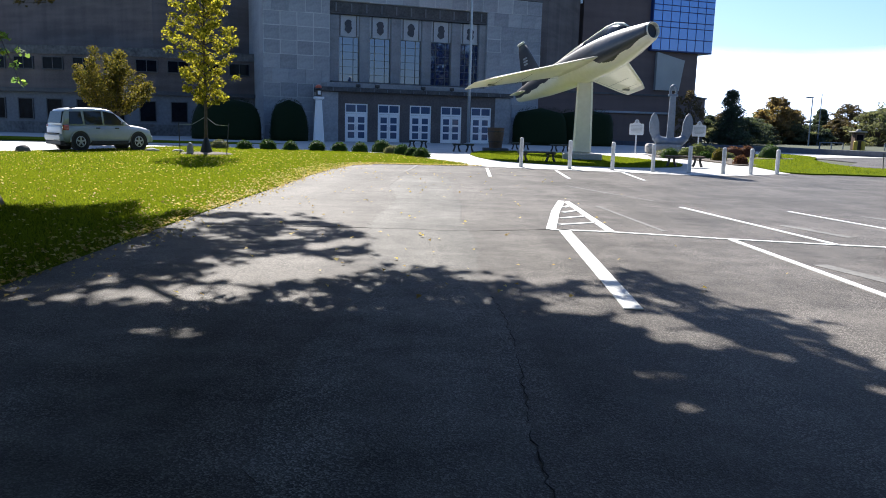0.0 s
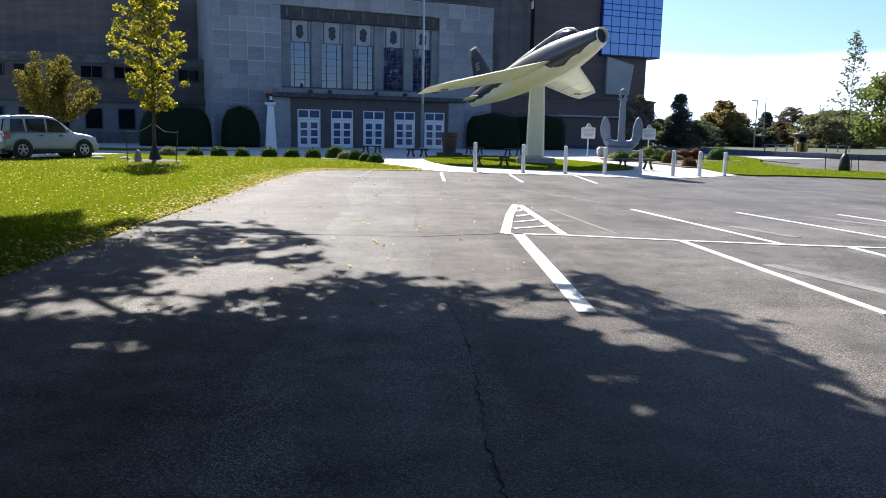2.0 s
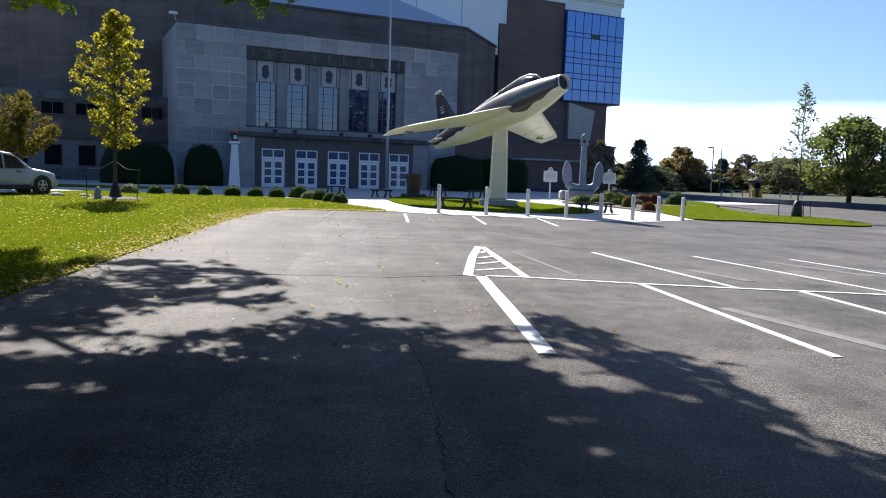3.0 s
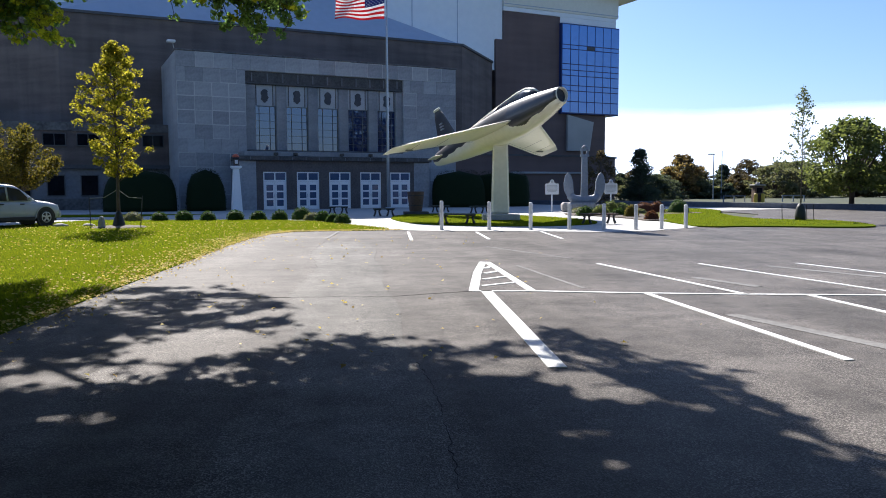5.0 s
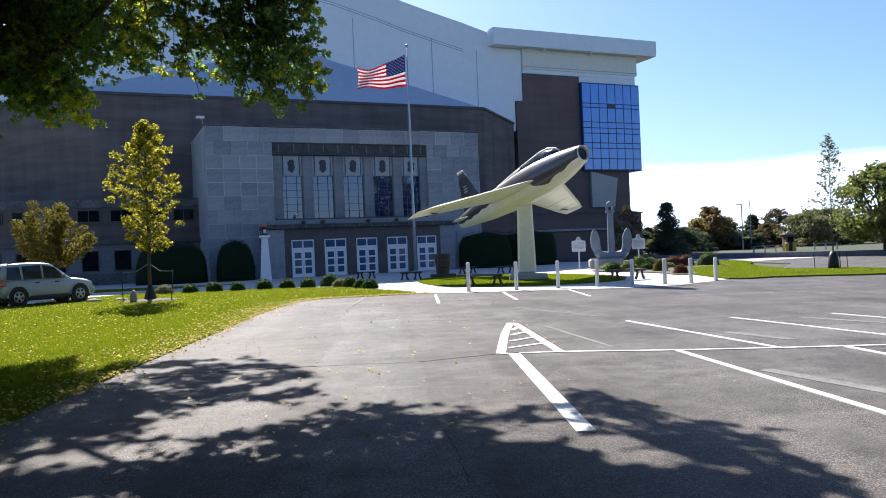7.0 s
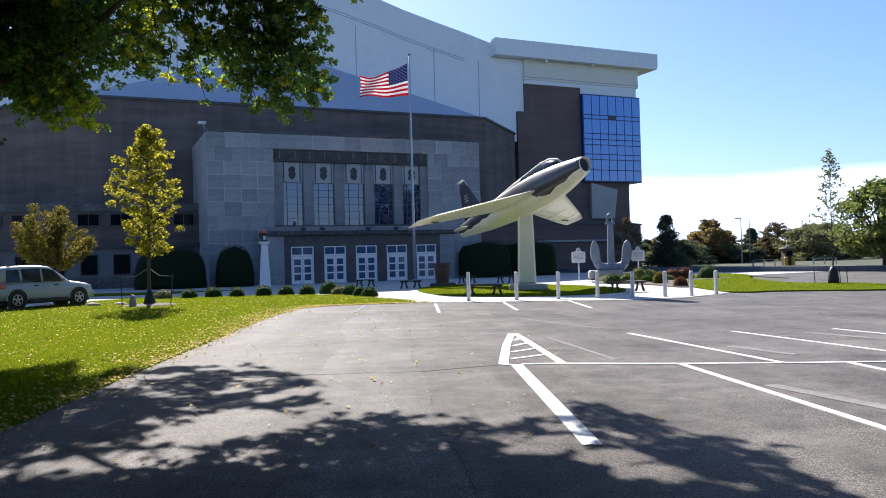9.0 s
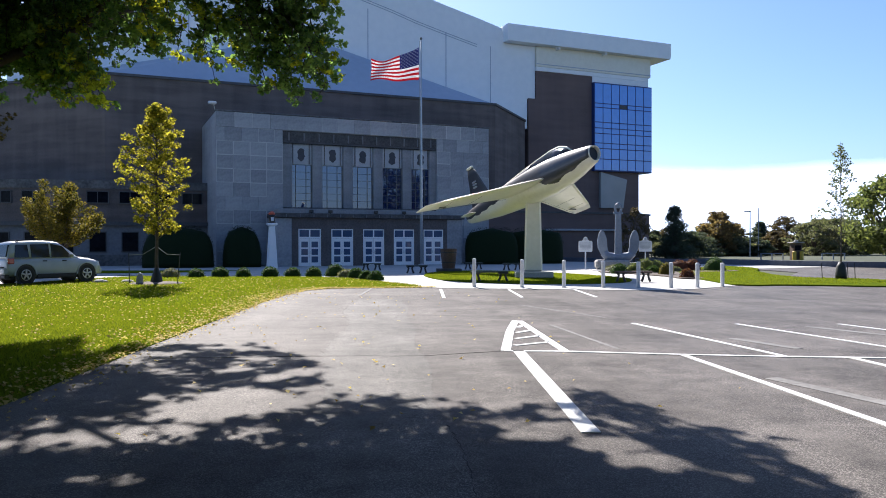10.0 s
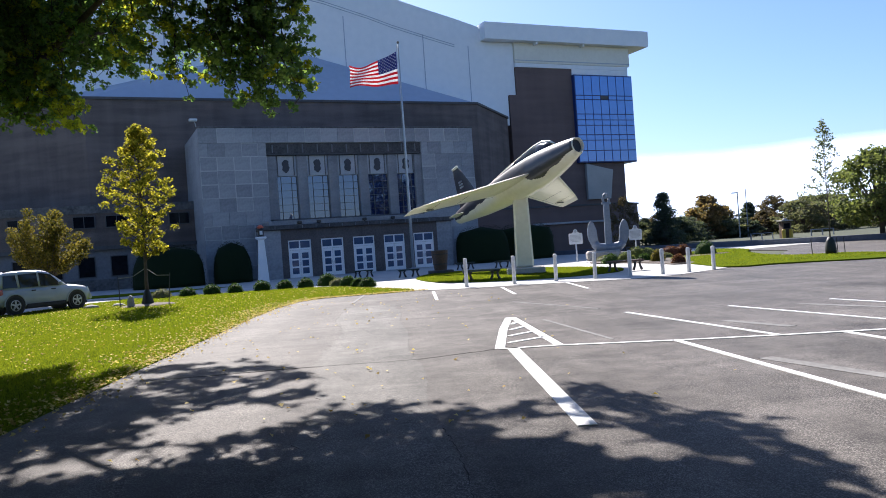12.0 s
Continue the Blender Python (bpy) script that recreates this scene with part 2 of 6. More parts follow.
M_RUST_LEAF = leafy("rust_leaf", (0.11, 0.088, 0.05), (0.23, 0.165, 0.088), 0.45)
# olive leaf greyed and lightened: distance haze put into its colour
M_HAZE_LEAF = leafy("hazed_olive_leaf", (0.075, 0.085, 0.06), (0.145, 0.145, 0.1), 0.5)
M_GREEN_LEAF = leafy("mid_green_leaf", (0.06, 0.08, 0.035), (0.15, 0.17, 0.065), 0.5)
M_DARK_KERB = surface("dark_kerb_stone", (0.07, 0.08, 0.1), (0.13, 0.14, 0.17), 6, 0.8, 0.85, 0.3)
M_PINE = leafy("pine_needle", (0.045, 0.06, 0.05), (0.09, 0.105, 0.075), 0.35)
M_PALE_LEAF = leafy("grey_green_leaf", (0.07, 0.085, 0.05), (0.15, 0.165, 0.1), 0.35)
M_STEEL = surface("galvanised_steel", (0.4, 0.41, 0.42), (0.55, 0.56, 0.57), 10, 1, 0.4, 0.04, metal=0.6)
M_BLACK_METAL = surface("black_metal", (0.015, 0.015, 0.016), (0.04, 0.04, 0.04), 12, 2, 0.45, 0.1)
M_BENCH_SLAT = surface("dark_green_slat", (0.012, 0.025, 0.015), (0.03, 0.05, 0.03), 20, 2, 0.5, 0.1)
M_ANCHOR = surface("grey_anchor_paint", (0.17, 0.2, 0.25), (0.26, 0.29, 0.34), 9, 1, 0.5, 0.15)
M_SIGN = surface("sign_silver", (0.66, 0.67, 0.68), (0.78, 0.79, 0.8), 14, 2, 0.45, 0.1)
M_WOOD = surface("weathered_wood", (0.07, 0.045, 0.032), (0.15, 0.1, 0.07), 14, 2, 0.8, 0.4, 50)
M_STONE = surface("boulder_stone", (0.24, 0.23, 0.21), (0.45, 0.43, 0.4), 8, 1.5, 0.9, 0.6, 25)
M_CAR = surface("silver_car_paint", (0.4, 0.43, 0.47), (0.48, 0.51, 0.55), 3, 0.5, 0.35, 0.0, metal=0.1, coat=0.25)
M_CAR_GLASS = surface("car_glass", (0.02, 0.023, 0.028), (0.03, 0.034, 0.04), 3, 0.5, 0.05, 0.0, spec=0.5)
M_RUBBER = surface("rubber", (0.012, 0.012, 0.012), (0.03, 0.03, 0.03), 20, 2, 0.75, 0.2)
M_ALLOY = surface("alloy_rim", (0.45, 0.45, 0.46), (0.6, 0.6, 0.61), 8, 1, 0.35, 0.0, metal=0.7)
M_PLASTIC = surface("dark_trim_plastic", (0.02, 0.02, 0.022), (0.04, 0.04, 0.042), 15, 2, 0.6, 0.1)
M_RED_LENS = glazing("red_lens", (0.35, 0.01, 0.01), 0.15)


def fabric(name, colour, through_light=0.5):
    """Thin woven cloth that lets part of the light through."""
    m = surface(name, tuple(c * 0.85 for c in colour), colour, 30, 2, 0.8, 0.1, spec=0.1)
    n, l = m.node_tree.nodes, m.node_tree.links
    tr, mix = n.new("ShaderNodeBsdfTranslucent"), n.new("ShaderNodeMixShader")
    tr.inputs["Color"].default_value = (*colour, 1)
    mix.inputs[0].default_value = through_light
    l.new(n["Principled BSDF"].outputs[0], mix.inputs[1])
    l.new(tr.outputs[0], mix.inputs[2])
    l.new(mix.outputs[0], n["Material Output"].inputs["Surface"])
    return m


M_FLAG_RED, M_FLAG_WHITE, M_FLAG_BLUE = fabric("flag_red", (0.62, 0.06, 0.07)), fabric("flag_white", (0.85, 0.85, 0.85)), fabric("flag_blue", (0.085, 0.09, 0.29), 0.45)
M_YELLOW_PAINT = surface("yellow_paint", (0.55, 0.38, 0.04), (0.68, 0.48, 0.06), 10, 1, 0.5, 0.05)
M_ROPE = surface("guy_strap", (0.3, 0.3, 0.24), (0.45, 0.44, 0.36), 20, 2, 0.8, 0.1)
M_LAMP_RED = surface("orange_red_glass", (0.5, 0.09, 0.04), (0.7, 0.16, 0.07), 8, 1, 0.3, 0.0)
M_TRUNK_WRAP = surface("dark_watering_bag", (0.009, 0.012, 0.01), (0.022, 0.028, 0.022), 12, 2, 0.6, 0.2)


# ------------------------------------------------------------------ mesh helpers
def mesh_of(bm, name, mats):
    bmesh.ops.recalc_face_normals(bm, faces=bm.faces)
    me = bpy.data.meshes.new(name)
    bm.to_mesh(me)
    bm.free()
    for m in mats if isinstance(mats, (list, tuple)) else (mats,):
        me.materials.append(m)
    return me


def part(name, bm, material, parent, label="", smooth=False):
    """Links a bmesh as one mesh object under a thing or under a part."""
    me = mesh_of(bm, name, material)
    if smooth:
        me.shade_smooth()
    ob = new(name, me)
    ob.parent = parent
    return tagged(ob, label)


def solid(name, bm, material, label, category="", kind="", group="", at=None, smooth=False):
    """A top-level thing of one mesh."""
    me = mesh_of(bm, name, material)
    if smooth:
        me.shade_smooth()
    ob = new(name, me)
    if at is not None:
        ob.matrix_world = at
    return tagged(ob, label, category, group, kind)


def thing(name, label, category, at, group="", kind=""):
    ob = new(name)
    ob.empty_display_size = 0.2
    ob.matrix_world = at
    return tagged(ob, label, category, group, kind)


def block(bm, x0, x1, y0, y1, z0, z1, bevel=0.0, taper=1.0):
    """A box with its edges worn; taper narrows its top."""
    cx, cy = (x0 + x1) / 2, (y0 + y1) / 2
    r = bmesh.ops.create_cube(bm, size=1)
    vs = r["verts"]
    for v in vs:
        k = taper if v.co.z > 0 else 1
        v.co = Vector((cx + v.co.x * (x1 - x0) * k, cy + v.co.y * (y1 - y0) * k, (z0 + z1) / 2 + v.co.z * (z1 - z0)))
    if bevel:
        es = list({e for v in vs for e in v.link_edges})
        bmesh.ops.bevel(bm, geom=es, offset=bevel, segments=1, affect="EDGES")
    return bm


def boxed(*a, **k):
    return block(bmesh.new(), *a, **k)


def prism(bm, outline, z0, z1):
    """An upright slab on an outline of (x, y)."""
    lo = [bm.verts.new((x, y, z0)) for x, y in outline]
    hi = [bm.verts.new((x, y, z1)) for x, y in outline]
    bm.faces.new(lo[::-1])
    bm.faces.new(hi)
    for i in range(len(lo)):
        j = (i + 1) % len(lo)
        bm.faces.new((lo[i], lo[j], hi[j], hi[i]))
    return bm


def standing(bm, outline, y0, y1):
    """A slab that stands on edge: outline of (x, z), from depth y0 to y1."""
    a = [bm.verts.new((x, y0, z)) for x, z in outline]
    b = [bm.verts.new((x, y1, z)) for x, z in outline]
    bm.faces.new(a)
    bm.faces.new(b[::-1])
    for i in range(len(a)):
        j = (i + 1) % len(a)
        bm.faces.new((a[j], a[i], b[i], b[j]))
    return bm


def loft(bm, rings, caps=True, closed=True):
    """A skin over rings of points."""
    vs = [[bm.verts.new(p) for p in r] for r in rings]
    fs = []
    for a, b in zip(vs, vs[1:]):
        k = len(a)
        for i in range(k if closed else k - 1):
            j = (i + 1) % k
            fs.append(bm.faces.new((a[i], a[j], b[j], b[i])))
    if caps:
        bm.faces.new(vs[0][::-1])
        bm.faces.new(vs[-1])
    return fs


def turned(bm, profile, n=16, cx=0.0, cy=0.0, squash=1.0):
    """A turned body from (radius, z) pairs."""
    loft(bm, [[(cx + r * math.cos(2 * math.pi * i / n), cy + r * squash * math.sin(2 * math.pi * i / n), z) for i in range(n)] for r, z in profile])
    return bm


def tube(bm, points, radii, n=8):
    """A round limb along points."""
    pts = [Vector(p) for p in points]
    rings = []
    for i, p in enumerate(pts):
        d = (pts[min(i + 1, len(pts) - 1)] - pts[max(i - 1, 0)]).normalized()
        side = d.cross(Vector((0.31, 0.2, 0.93)))
        if side.length < 0.05:
            side = d.cross(Vector((1, 0, 0)))
        side.normalize()
        up = d.cross(side)
        rings.append([p + (side * math.cos(2 * math.pi * k / n) + up * math.sin(2 * math.pi * k / n)) * radii[i] for k in range(n)])
    loft(bm, rings)
    return bm


def with_holes(bm, x0, x1, z0, z1, y0, y1, holes):
    """A wall slab between depths y0 and y1 with real openings (x0, x1, z0, z1)."""
    xs = sorted({x0, x1, *[h[0] for h in holes], *[h[1] for h in holes]})
    zs = sorted({z0, z1, *[h[2] for h in holes], *[h[3] for h in holes]})
    full = lambda i, k: 0 <= i < len(xs) - 1 and 0 <= k < len(zs) - 1 and not any(
        h[0] - 1e-6 <= xs[i] and xs[i + 1] <= h[1] + 1e-6 and h[2] - 1e-6 <= zs[k] and zs[k + 1] <= h[3] + 1e-6 for h in holes)
    quad = lambda *p: bm.faces.new([bm.verts.new(q) for q in p])
    for i in range(len(xs) - 1):
        for k in range(len(zs) - 1):
            if not full(i, k):
                continue
            a, b, c, d = xs[i], xs[i + 1], zs[k], zs[k + 1]
            quad((a, y0, c), (b, y0, c), (b, y0, d), (a, y0, d))
            quad((b, y1, c), (a, y1, c), (a, y1, d), (b, y1, d))
            if not full(i - 1, k):
                quad((a, y1, c), (a, y0, c), (a, y0, d), (a, y1, d))
            if not full(i + 1, k):
                quad((b, y0, c), (b, y1, c), (b, y1, d), (b, y0, d))
            if not full(i, k - 1):
                quad((a, y0, c), (a, y1, c), (b, y1, c), (b, y0, c))
            if not full(i, k + 1):
                quad((a, y0, d), (b, y0, d), (b, y1, d), (a, y1, d))
    bmesh.ops.remove_doubles(bm, verts=bm.verts, dist=1e-5)
    return bm


LEAF = [(0, -0.5), (0.28, -0.3), (0.46, 0.08), (0.2, 0.14), (0, 0.55), (-0.2, 0.14), (-0.46, 0.08), (-0.28, -0.3)]
OVAL = [(0, -0.5), (0.32, -0.1), (0.22, 0.3), (0, 0.5), (-0.22, 0.3), (-0.32, -0.1)]


def leaves(name, spots, size, outline, material, parent, label="", flat=0.0, rng=None):
    """Many single leaves at the given spots, as one mesh. flat: how far they lie level."""
    rng = rng or np.random.default_rng(3)
    spots = np.asarray(spots, float)
    n, k = len(spots), len(outline)
    o = np.array(outline)
    s = size * rng.uniform(0.65, 1.25, n)
    q = rng.normal(size=(n, 3))
    nz = q / np.linalg.norm(q, axis=1)[:, None]
    nz[:, 2] = np.abs(nz[:, 2]) + flat
    nz /= np.linalg.norm(nz, axis=1)[:, None]
    t = rng.normal(size=(n, 3))
    ax = np.cross(nz, t)
    ax /= np.linalg.norm(ax, axis=1)[:, None]
    ay = np.cross(nz, ax)
    fold = np.abs(o[:, 0]) * 0.5
    v = spots[:, None] + s[:, None, None] * (ax[:, None] * o[None, :, :1] + ay[:, None] * o[None, :, 1:] + nz[:, None] * fold[None, :, None])
    me = bpy.data.meshes.new(name)
    me.vertices.add(n * k)
    me.vertices.foreach_set("co", v.reshape(-1))
    me.loops.add(n * k)
    me.loops.foreach_set("vertex_index", np.arange(n * k, dtype=np.int32))
    me.polygons.add(n)
    me.polygons.foreach_set("loop_start", np.arange(0, n * k, k, dtype=np.int32))
    me.update(calc_edges=True)
    me.materials.append(material)
    ob = new(name, me)
    ob.parent = parent
    return tagged(ob, label)


def clump(rng, centre, radius, n, shell=0.5):
    """n spots within an uneven ball."""
    d = rng.normal(size=(n, 3))
    d /= np.linalg.norm(d, axis=1)[:, None]
    r = rng.uniform(shell, 1, n) ** (1 / 2)
    return np.asarray(centre) + d * r[:, None] * np.asarray(radius)

# ------------------------------------------------------------------ ground
def smooth_line(pts, steps=6):
    """A rounded line through points (Catmull-Rom)."""
    p = [pts[0], *pts, pts[-1]]
    out = []
    for a, b, c, d in zip(p, p[1:], p[2:], p[3:]):
        for i in range(steps):
            t = i / steps
            out.append(tuple(0.5 * (2 * b[k] + (c[k] - a[k]) * t + (2 * a[k] - 5 * b[k] + 4 * c[k] - d[k]) * t * t + (3 * b[k] - a[k] - 3 * c[k] + d[k]) * t ** 3) for k in (0, 1)))
    return out + [pts[-1]]


def sheet(name, outline, z, thick, material, label, category="ground"):
    return solid(name, prism(bmesh.new(), outline, z - thick, z), material, label, category, "structure")


ground = sheet("ground", [(-1500, -1500), (1500, -1500), (1500, 2500), (-1500, 2500)], -0.05, 0.2, M_EARTH, "dull green and brown open ground reaching the horizon")
road = sheet("road", [(-6, -80), (160, -80), (160, 160), (24, 160), (24, 44), (16, 31.5), (-6, 31.5)], 0.0, 0.12, M_ASPHALT, "worn grey asphalt parking lot with patched seams", "asphalt")
LAWN_EDGE = smooth_line([(-4.3, -40), (-4.2, 0), (-4.12, 8), (-4.05, 13), (-3.9, 18), (-3.75, 23), (-3.5, 26.5), (-2.9, 29.2), (-1.8, 30.0), (-0.2, 30.1), (1.7, 30.35)])
LAWN = LAWN_EDGE + smooth_line([(1.6, 30.9), (0.5, 33.2), (-0.5, 35.2), (-1.6, 37.6), (-2.9, 39.6), (-6.2, 40.9), (-9.5, 41.2), (-12.6, 42), (-13.9, 41.5), (-15.2, 39.2), (-16.0, 36.2), (-16.9, 33.6), (-18.5, 31.2), (-24, 27.5), (-60, 18)]) + [(-60, -40)]
lawn = sheet("lawn", LAWN, 0.014, 0.1, M_LAWN, "sunlit mown lawn strewn with fallen yellow leaves", "lawn")
driveway = sheet("driveway", [(-90, 10), (-60, 18.05), (-24, 27.55), (-18.45, 31.3), (-16.85, 33.7), (-15.9, 36.3), (-15.1, 39.3), (-13.8, 41.6), (-15.5, 44), (-30, 42), (-90, 32)], 0.01, 0.1, M_CONCRETE, "pale concrete driveway beside the lawn", "driveway")
plaza = sheet("pavement", [(-15.4, 44), (-12.5, 42.1), (-9.5, 41.3), (-6.2, 41.0), (-2.85, 39.7), (-1.55, 37.7), (-0.45, 35.3), (0.45, 33.3), (1.15, 31.1), (1.2, 30.3), (2.8, 29.4), (5, 28.9), (7.3, 28.2), (9, 27.6), (11, 28.0), (12.6, 29.2), (13.9, 30.3), (15.0, 33), (15.2, 38), (24, 50), (60, 66), (60, 100), (-40, 100), (-40, 52)], 0.015, 0.1, M_CONCRETE, "pale concrete plaza and walks before the building", "pavement")
shade_lawn = sheet("lawn_strip", smooth_line([(-60, 46), (-40, 46.5), (-20, 46.2), (-13.5, 46.6), (-12.2, 48.5), (-13.5, 50.5), (-60, 52)]), 0.04, 0.1, M_LAWN, "shaded grass strip along the building", "lawn")
jet_lawn = sheet("lawn_island", smooth_line([(1.7, 40.6), (2.0, 37.4), (2.7, 34.9), (4.2, 33.0), (6.2, 32.0), (8.2, 31.9), (10.0, 32.8), (11.0, 34.6), (11.3, 37.0), (10.6, 40.2), (9.5, 43.0), (7.8, 45.6), (5.3, 47.4), (3.4, 46.6), (2.1, 44), (1.7, 40.6)]), 0.05, 0.1, M_LAWN, "trimmed grass island under the mounted jet", "lawn")
kerb_lawn = sheet("lawn_verge", smooth_line([(13.9, 30.6), (14.6, 29.9), (15.6, 30.1), (17.3, 29.6), (18.7, 28.9), (20.1, 28.7), (21.1, 29.4), (21.9, 31.2), (22.3, 33.4), (21.9, 35.0), (20.2, 36.2), (20.3, 39.5), (22.0, 45), (24.2, 49.6), (24.3, 54.5), (19, 49), (16, 42), (14.6, 36), (13.9, 30.6)]), 0.06, 0.1, M_LAWN, "green grass verge with a concrete kerb", "lawn")
far_kerb = solid("kerb", prism(bmesh.new(), [(16, 72.4), (26.9, 59.6), (33.8, 51.2), (52, 29), (52.4, 29.3), (34.2, 51.5), (27.3, 59.9), (16.4, 72.7)], 0, 0.4), M_DARK_KERB, "long low dark retaining kerb beyond the lot", "kerb", "structure")


far_verge = sheet("far_verge", [(16.6, 72.8), (27.4, 60.0), (34.3, 51.6), (52.5, 29.4), (160, 29.4), (160, 160), (16.6, 160)], 0.02, 0.1, M_EARTH, "dull grass beyond the far kerb", "lawn")


def stripe(points, width, name="road_marking", label="worn white painted parking line"):
    """A painted stripe along points, laid just above the asphalt."""
    bm = bmesh.new()
    pts = [Vector((*p, 0)) for p in points]
    rings = []
    for i, p in enumerate(pts):
        d = (pts[min(i + 1, len(pts) - 1)] - pts[max(i - 1, 0)]).normalized()
        s = Vector((d.y, -d.x, 0)) * width / 2
        rings.append([p - s + Vector((0, 0, 0.001)), p - s + Vector((0, 0, 0.011)), p + s + Vector((0, 0, 0.011)), p + s + Vector((0, 0, 0.001))])
    loft(bm, rings)
    return solid(name, bm, M_PAINT, label, "road marking", "structure")


stripe([(2.085, 12.3), (1.875, 6.95)], 0.18, label="broad worn white painted lane line")
stripe([(1.88, 12.3), (2.36, 15.0), (2.80, 17.05)], 0.16)
stripe([(2.88, 17.0), (2.82, 12.22)], 0.14)
stripe([(1.86, 12.28), (2.8, 12.16)], 0.1)
for k in range(4):
    f = 0.2 + k * 0.2
    stripe([(1.94 + 0.86 * f, 12.3 + 4.6 * f - 0.3), (2.82, 12.3 + 4.6 * f + 0.12)], 0.1)
stripe([(2.8, 12.16), (4.5, 11.68), (6.04, 11.34), (7.63, 11.06), (12, 10.2), (19, 8.8)], 0.1)
stripe([(5.23, 16.32), (6.04, 11.34)], 0.1)
stripe([(4.54, 11.66), (4.75, 6.9)], 0.11)
stripe([(7.39, 15.99), (8.55, 10.9)], 0.1)
stripe([(6.95, 11.16), (7.15, 6.4)], 0.11)
stripe([(9.53, 15.8), (10.9, 10.4)], 0.1)
stripe([(9.3, 10.75), (9.6, 6.0)], 0.11)
stripe([(11.8, 15.5), (13.2, 9.9)], 0.1)
for x0, x1 in ((1.87, 1.69), (4.4, 4.2), (6.85, 6.6)):
    stripe([(x0, 29.0 if x0 < 2 else 28.5), (x1, 24.4)], 0.1)
first = stripe([(-0.75, 29.8), (-1.05, 25.5)], 0.1, label="nearly worn away white parking line")

M_FADED = surface("faded_road_paint", (0.15, 0.147, 0.14), (0.27, 0.264, 0.254), 14, 1.2, 0.8, 0.3, 90, spec=0.1)
for a_, b_, w_ in (((3.4, 16.2), (3.75, 12.4), 0.08), ((4.9, 9.6), (5.9, 6.2), 0.22), ((6.2, 13.6), (6.7, 12.2), 0.2), ((8.6, 15.4), (9.6, 13.2), 0.2), ((3.6, 21.5), (5.0, 17.6), 0.1)):
    ghost = stripe([a_, b_], w_, label="faint worn remains of an old painted line")
    ghost.data.materials[0] = M_FADED
    ghost.location.z = -0.006
first.data.materials[0] = M_FADED

# the older lane of asphalt with its ragged edge, and tar seams
rs = random.Random(5)
edge = [(0.62 - 0.012 * (y - 4) + 0.05 * math.sin(1.3 * y) + rs.uniform(-0.025, 0.025), y) for y in np.arange(-6, 24.0, 0.09)]
back_edge = [(-0.75 - 0.02 * (y - 4) + 0.12 * math.sin(0.8 * y + 1) + rs.uniform(-0.06, 0.06), y) for y in np.arange(24.0, -6, -0.16)]
old_lane = sheet("asphalt_lane", [(float(a), float(b)) for a, b in edge + back_edge], 0.003, 0.0025, M_ASPHALT_OLD, "older coarse grey asphalt lane with a ragged edge", "asphalt")
for pts in ([(-3.6, 11.9), (-1.2, 11.96), (0.3, 11.9), (0.9, 11.98), (1.8, 12.3)],):
    wob = smooth_line(pts, 8)
    wob = [(x + rs.uniform(-0.02, 0.02), y + rs.uniform(-0.03, 0.03)) for x, y in wob]
    bm = bmesh.new()
    loft(bm, [[(x - 0.008, y - 0.008, 0.001), (x - 0.008, y - 0.008, 0.005), (x + 0.008, y + 0.008, 0.005), (x + 0.008, y + 0.008, 0.001)] for x, y in wob])
    solid("asphalt_seam", bm, M_TAR, "dark tar-filled crack in the asphalt", "crack", "structure")

bm = bmesh.new()
for y0, y1, w in ((2.6, 4.1, 0.01), (4.2, 5.5, 0.008), (5.6, 7.4, 0.006)):
    path = [(0.63 - 0.012 * (y - 4) + 0.05 * math.sin(1.3 * y) + rs.uniform(-0.02, 0.02), float(y), w * rs.uniform(0.25, 1.0)) for y in np.arange(y0, y1, 0.07)]
    path[0], path[-1] = (*path[0][:2], 0.004), (*path[-1][:2], 0.004)
    loft(bm, [[(x - k / 2, y, 0.0012), (x - k / 2, y, 0.0048), (x + k / 2, y, 0.0048), (x + k / 2, y, 0.0012)] for x, y, k in path])
solid("asphalt_crack", bm, M_TAR, "dark ragged crack along the edge of the older lane", "crack", "structure")

# ------------------------------------------------------------------ the arena building
HOUSE = pose(-7.13, 59.0, 0, 0, 0, 20.0)      # x along the front, y into the building
MID = 6.06
arena = thing("arena_building", "large brown brick arena with a limestone entrance front", "building", HOUSE)
arena["kind"] = "structure"


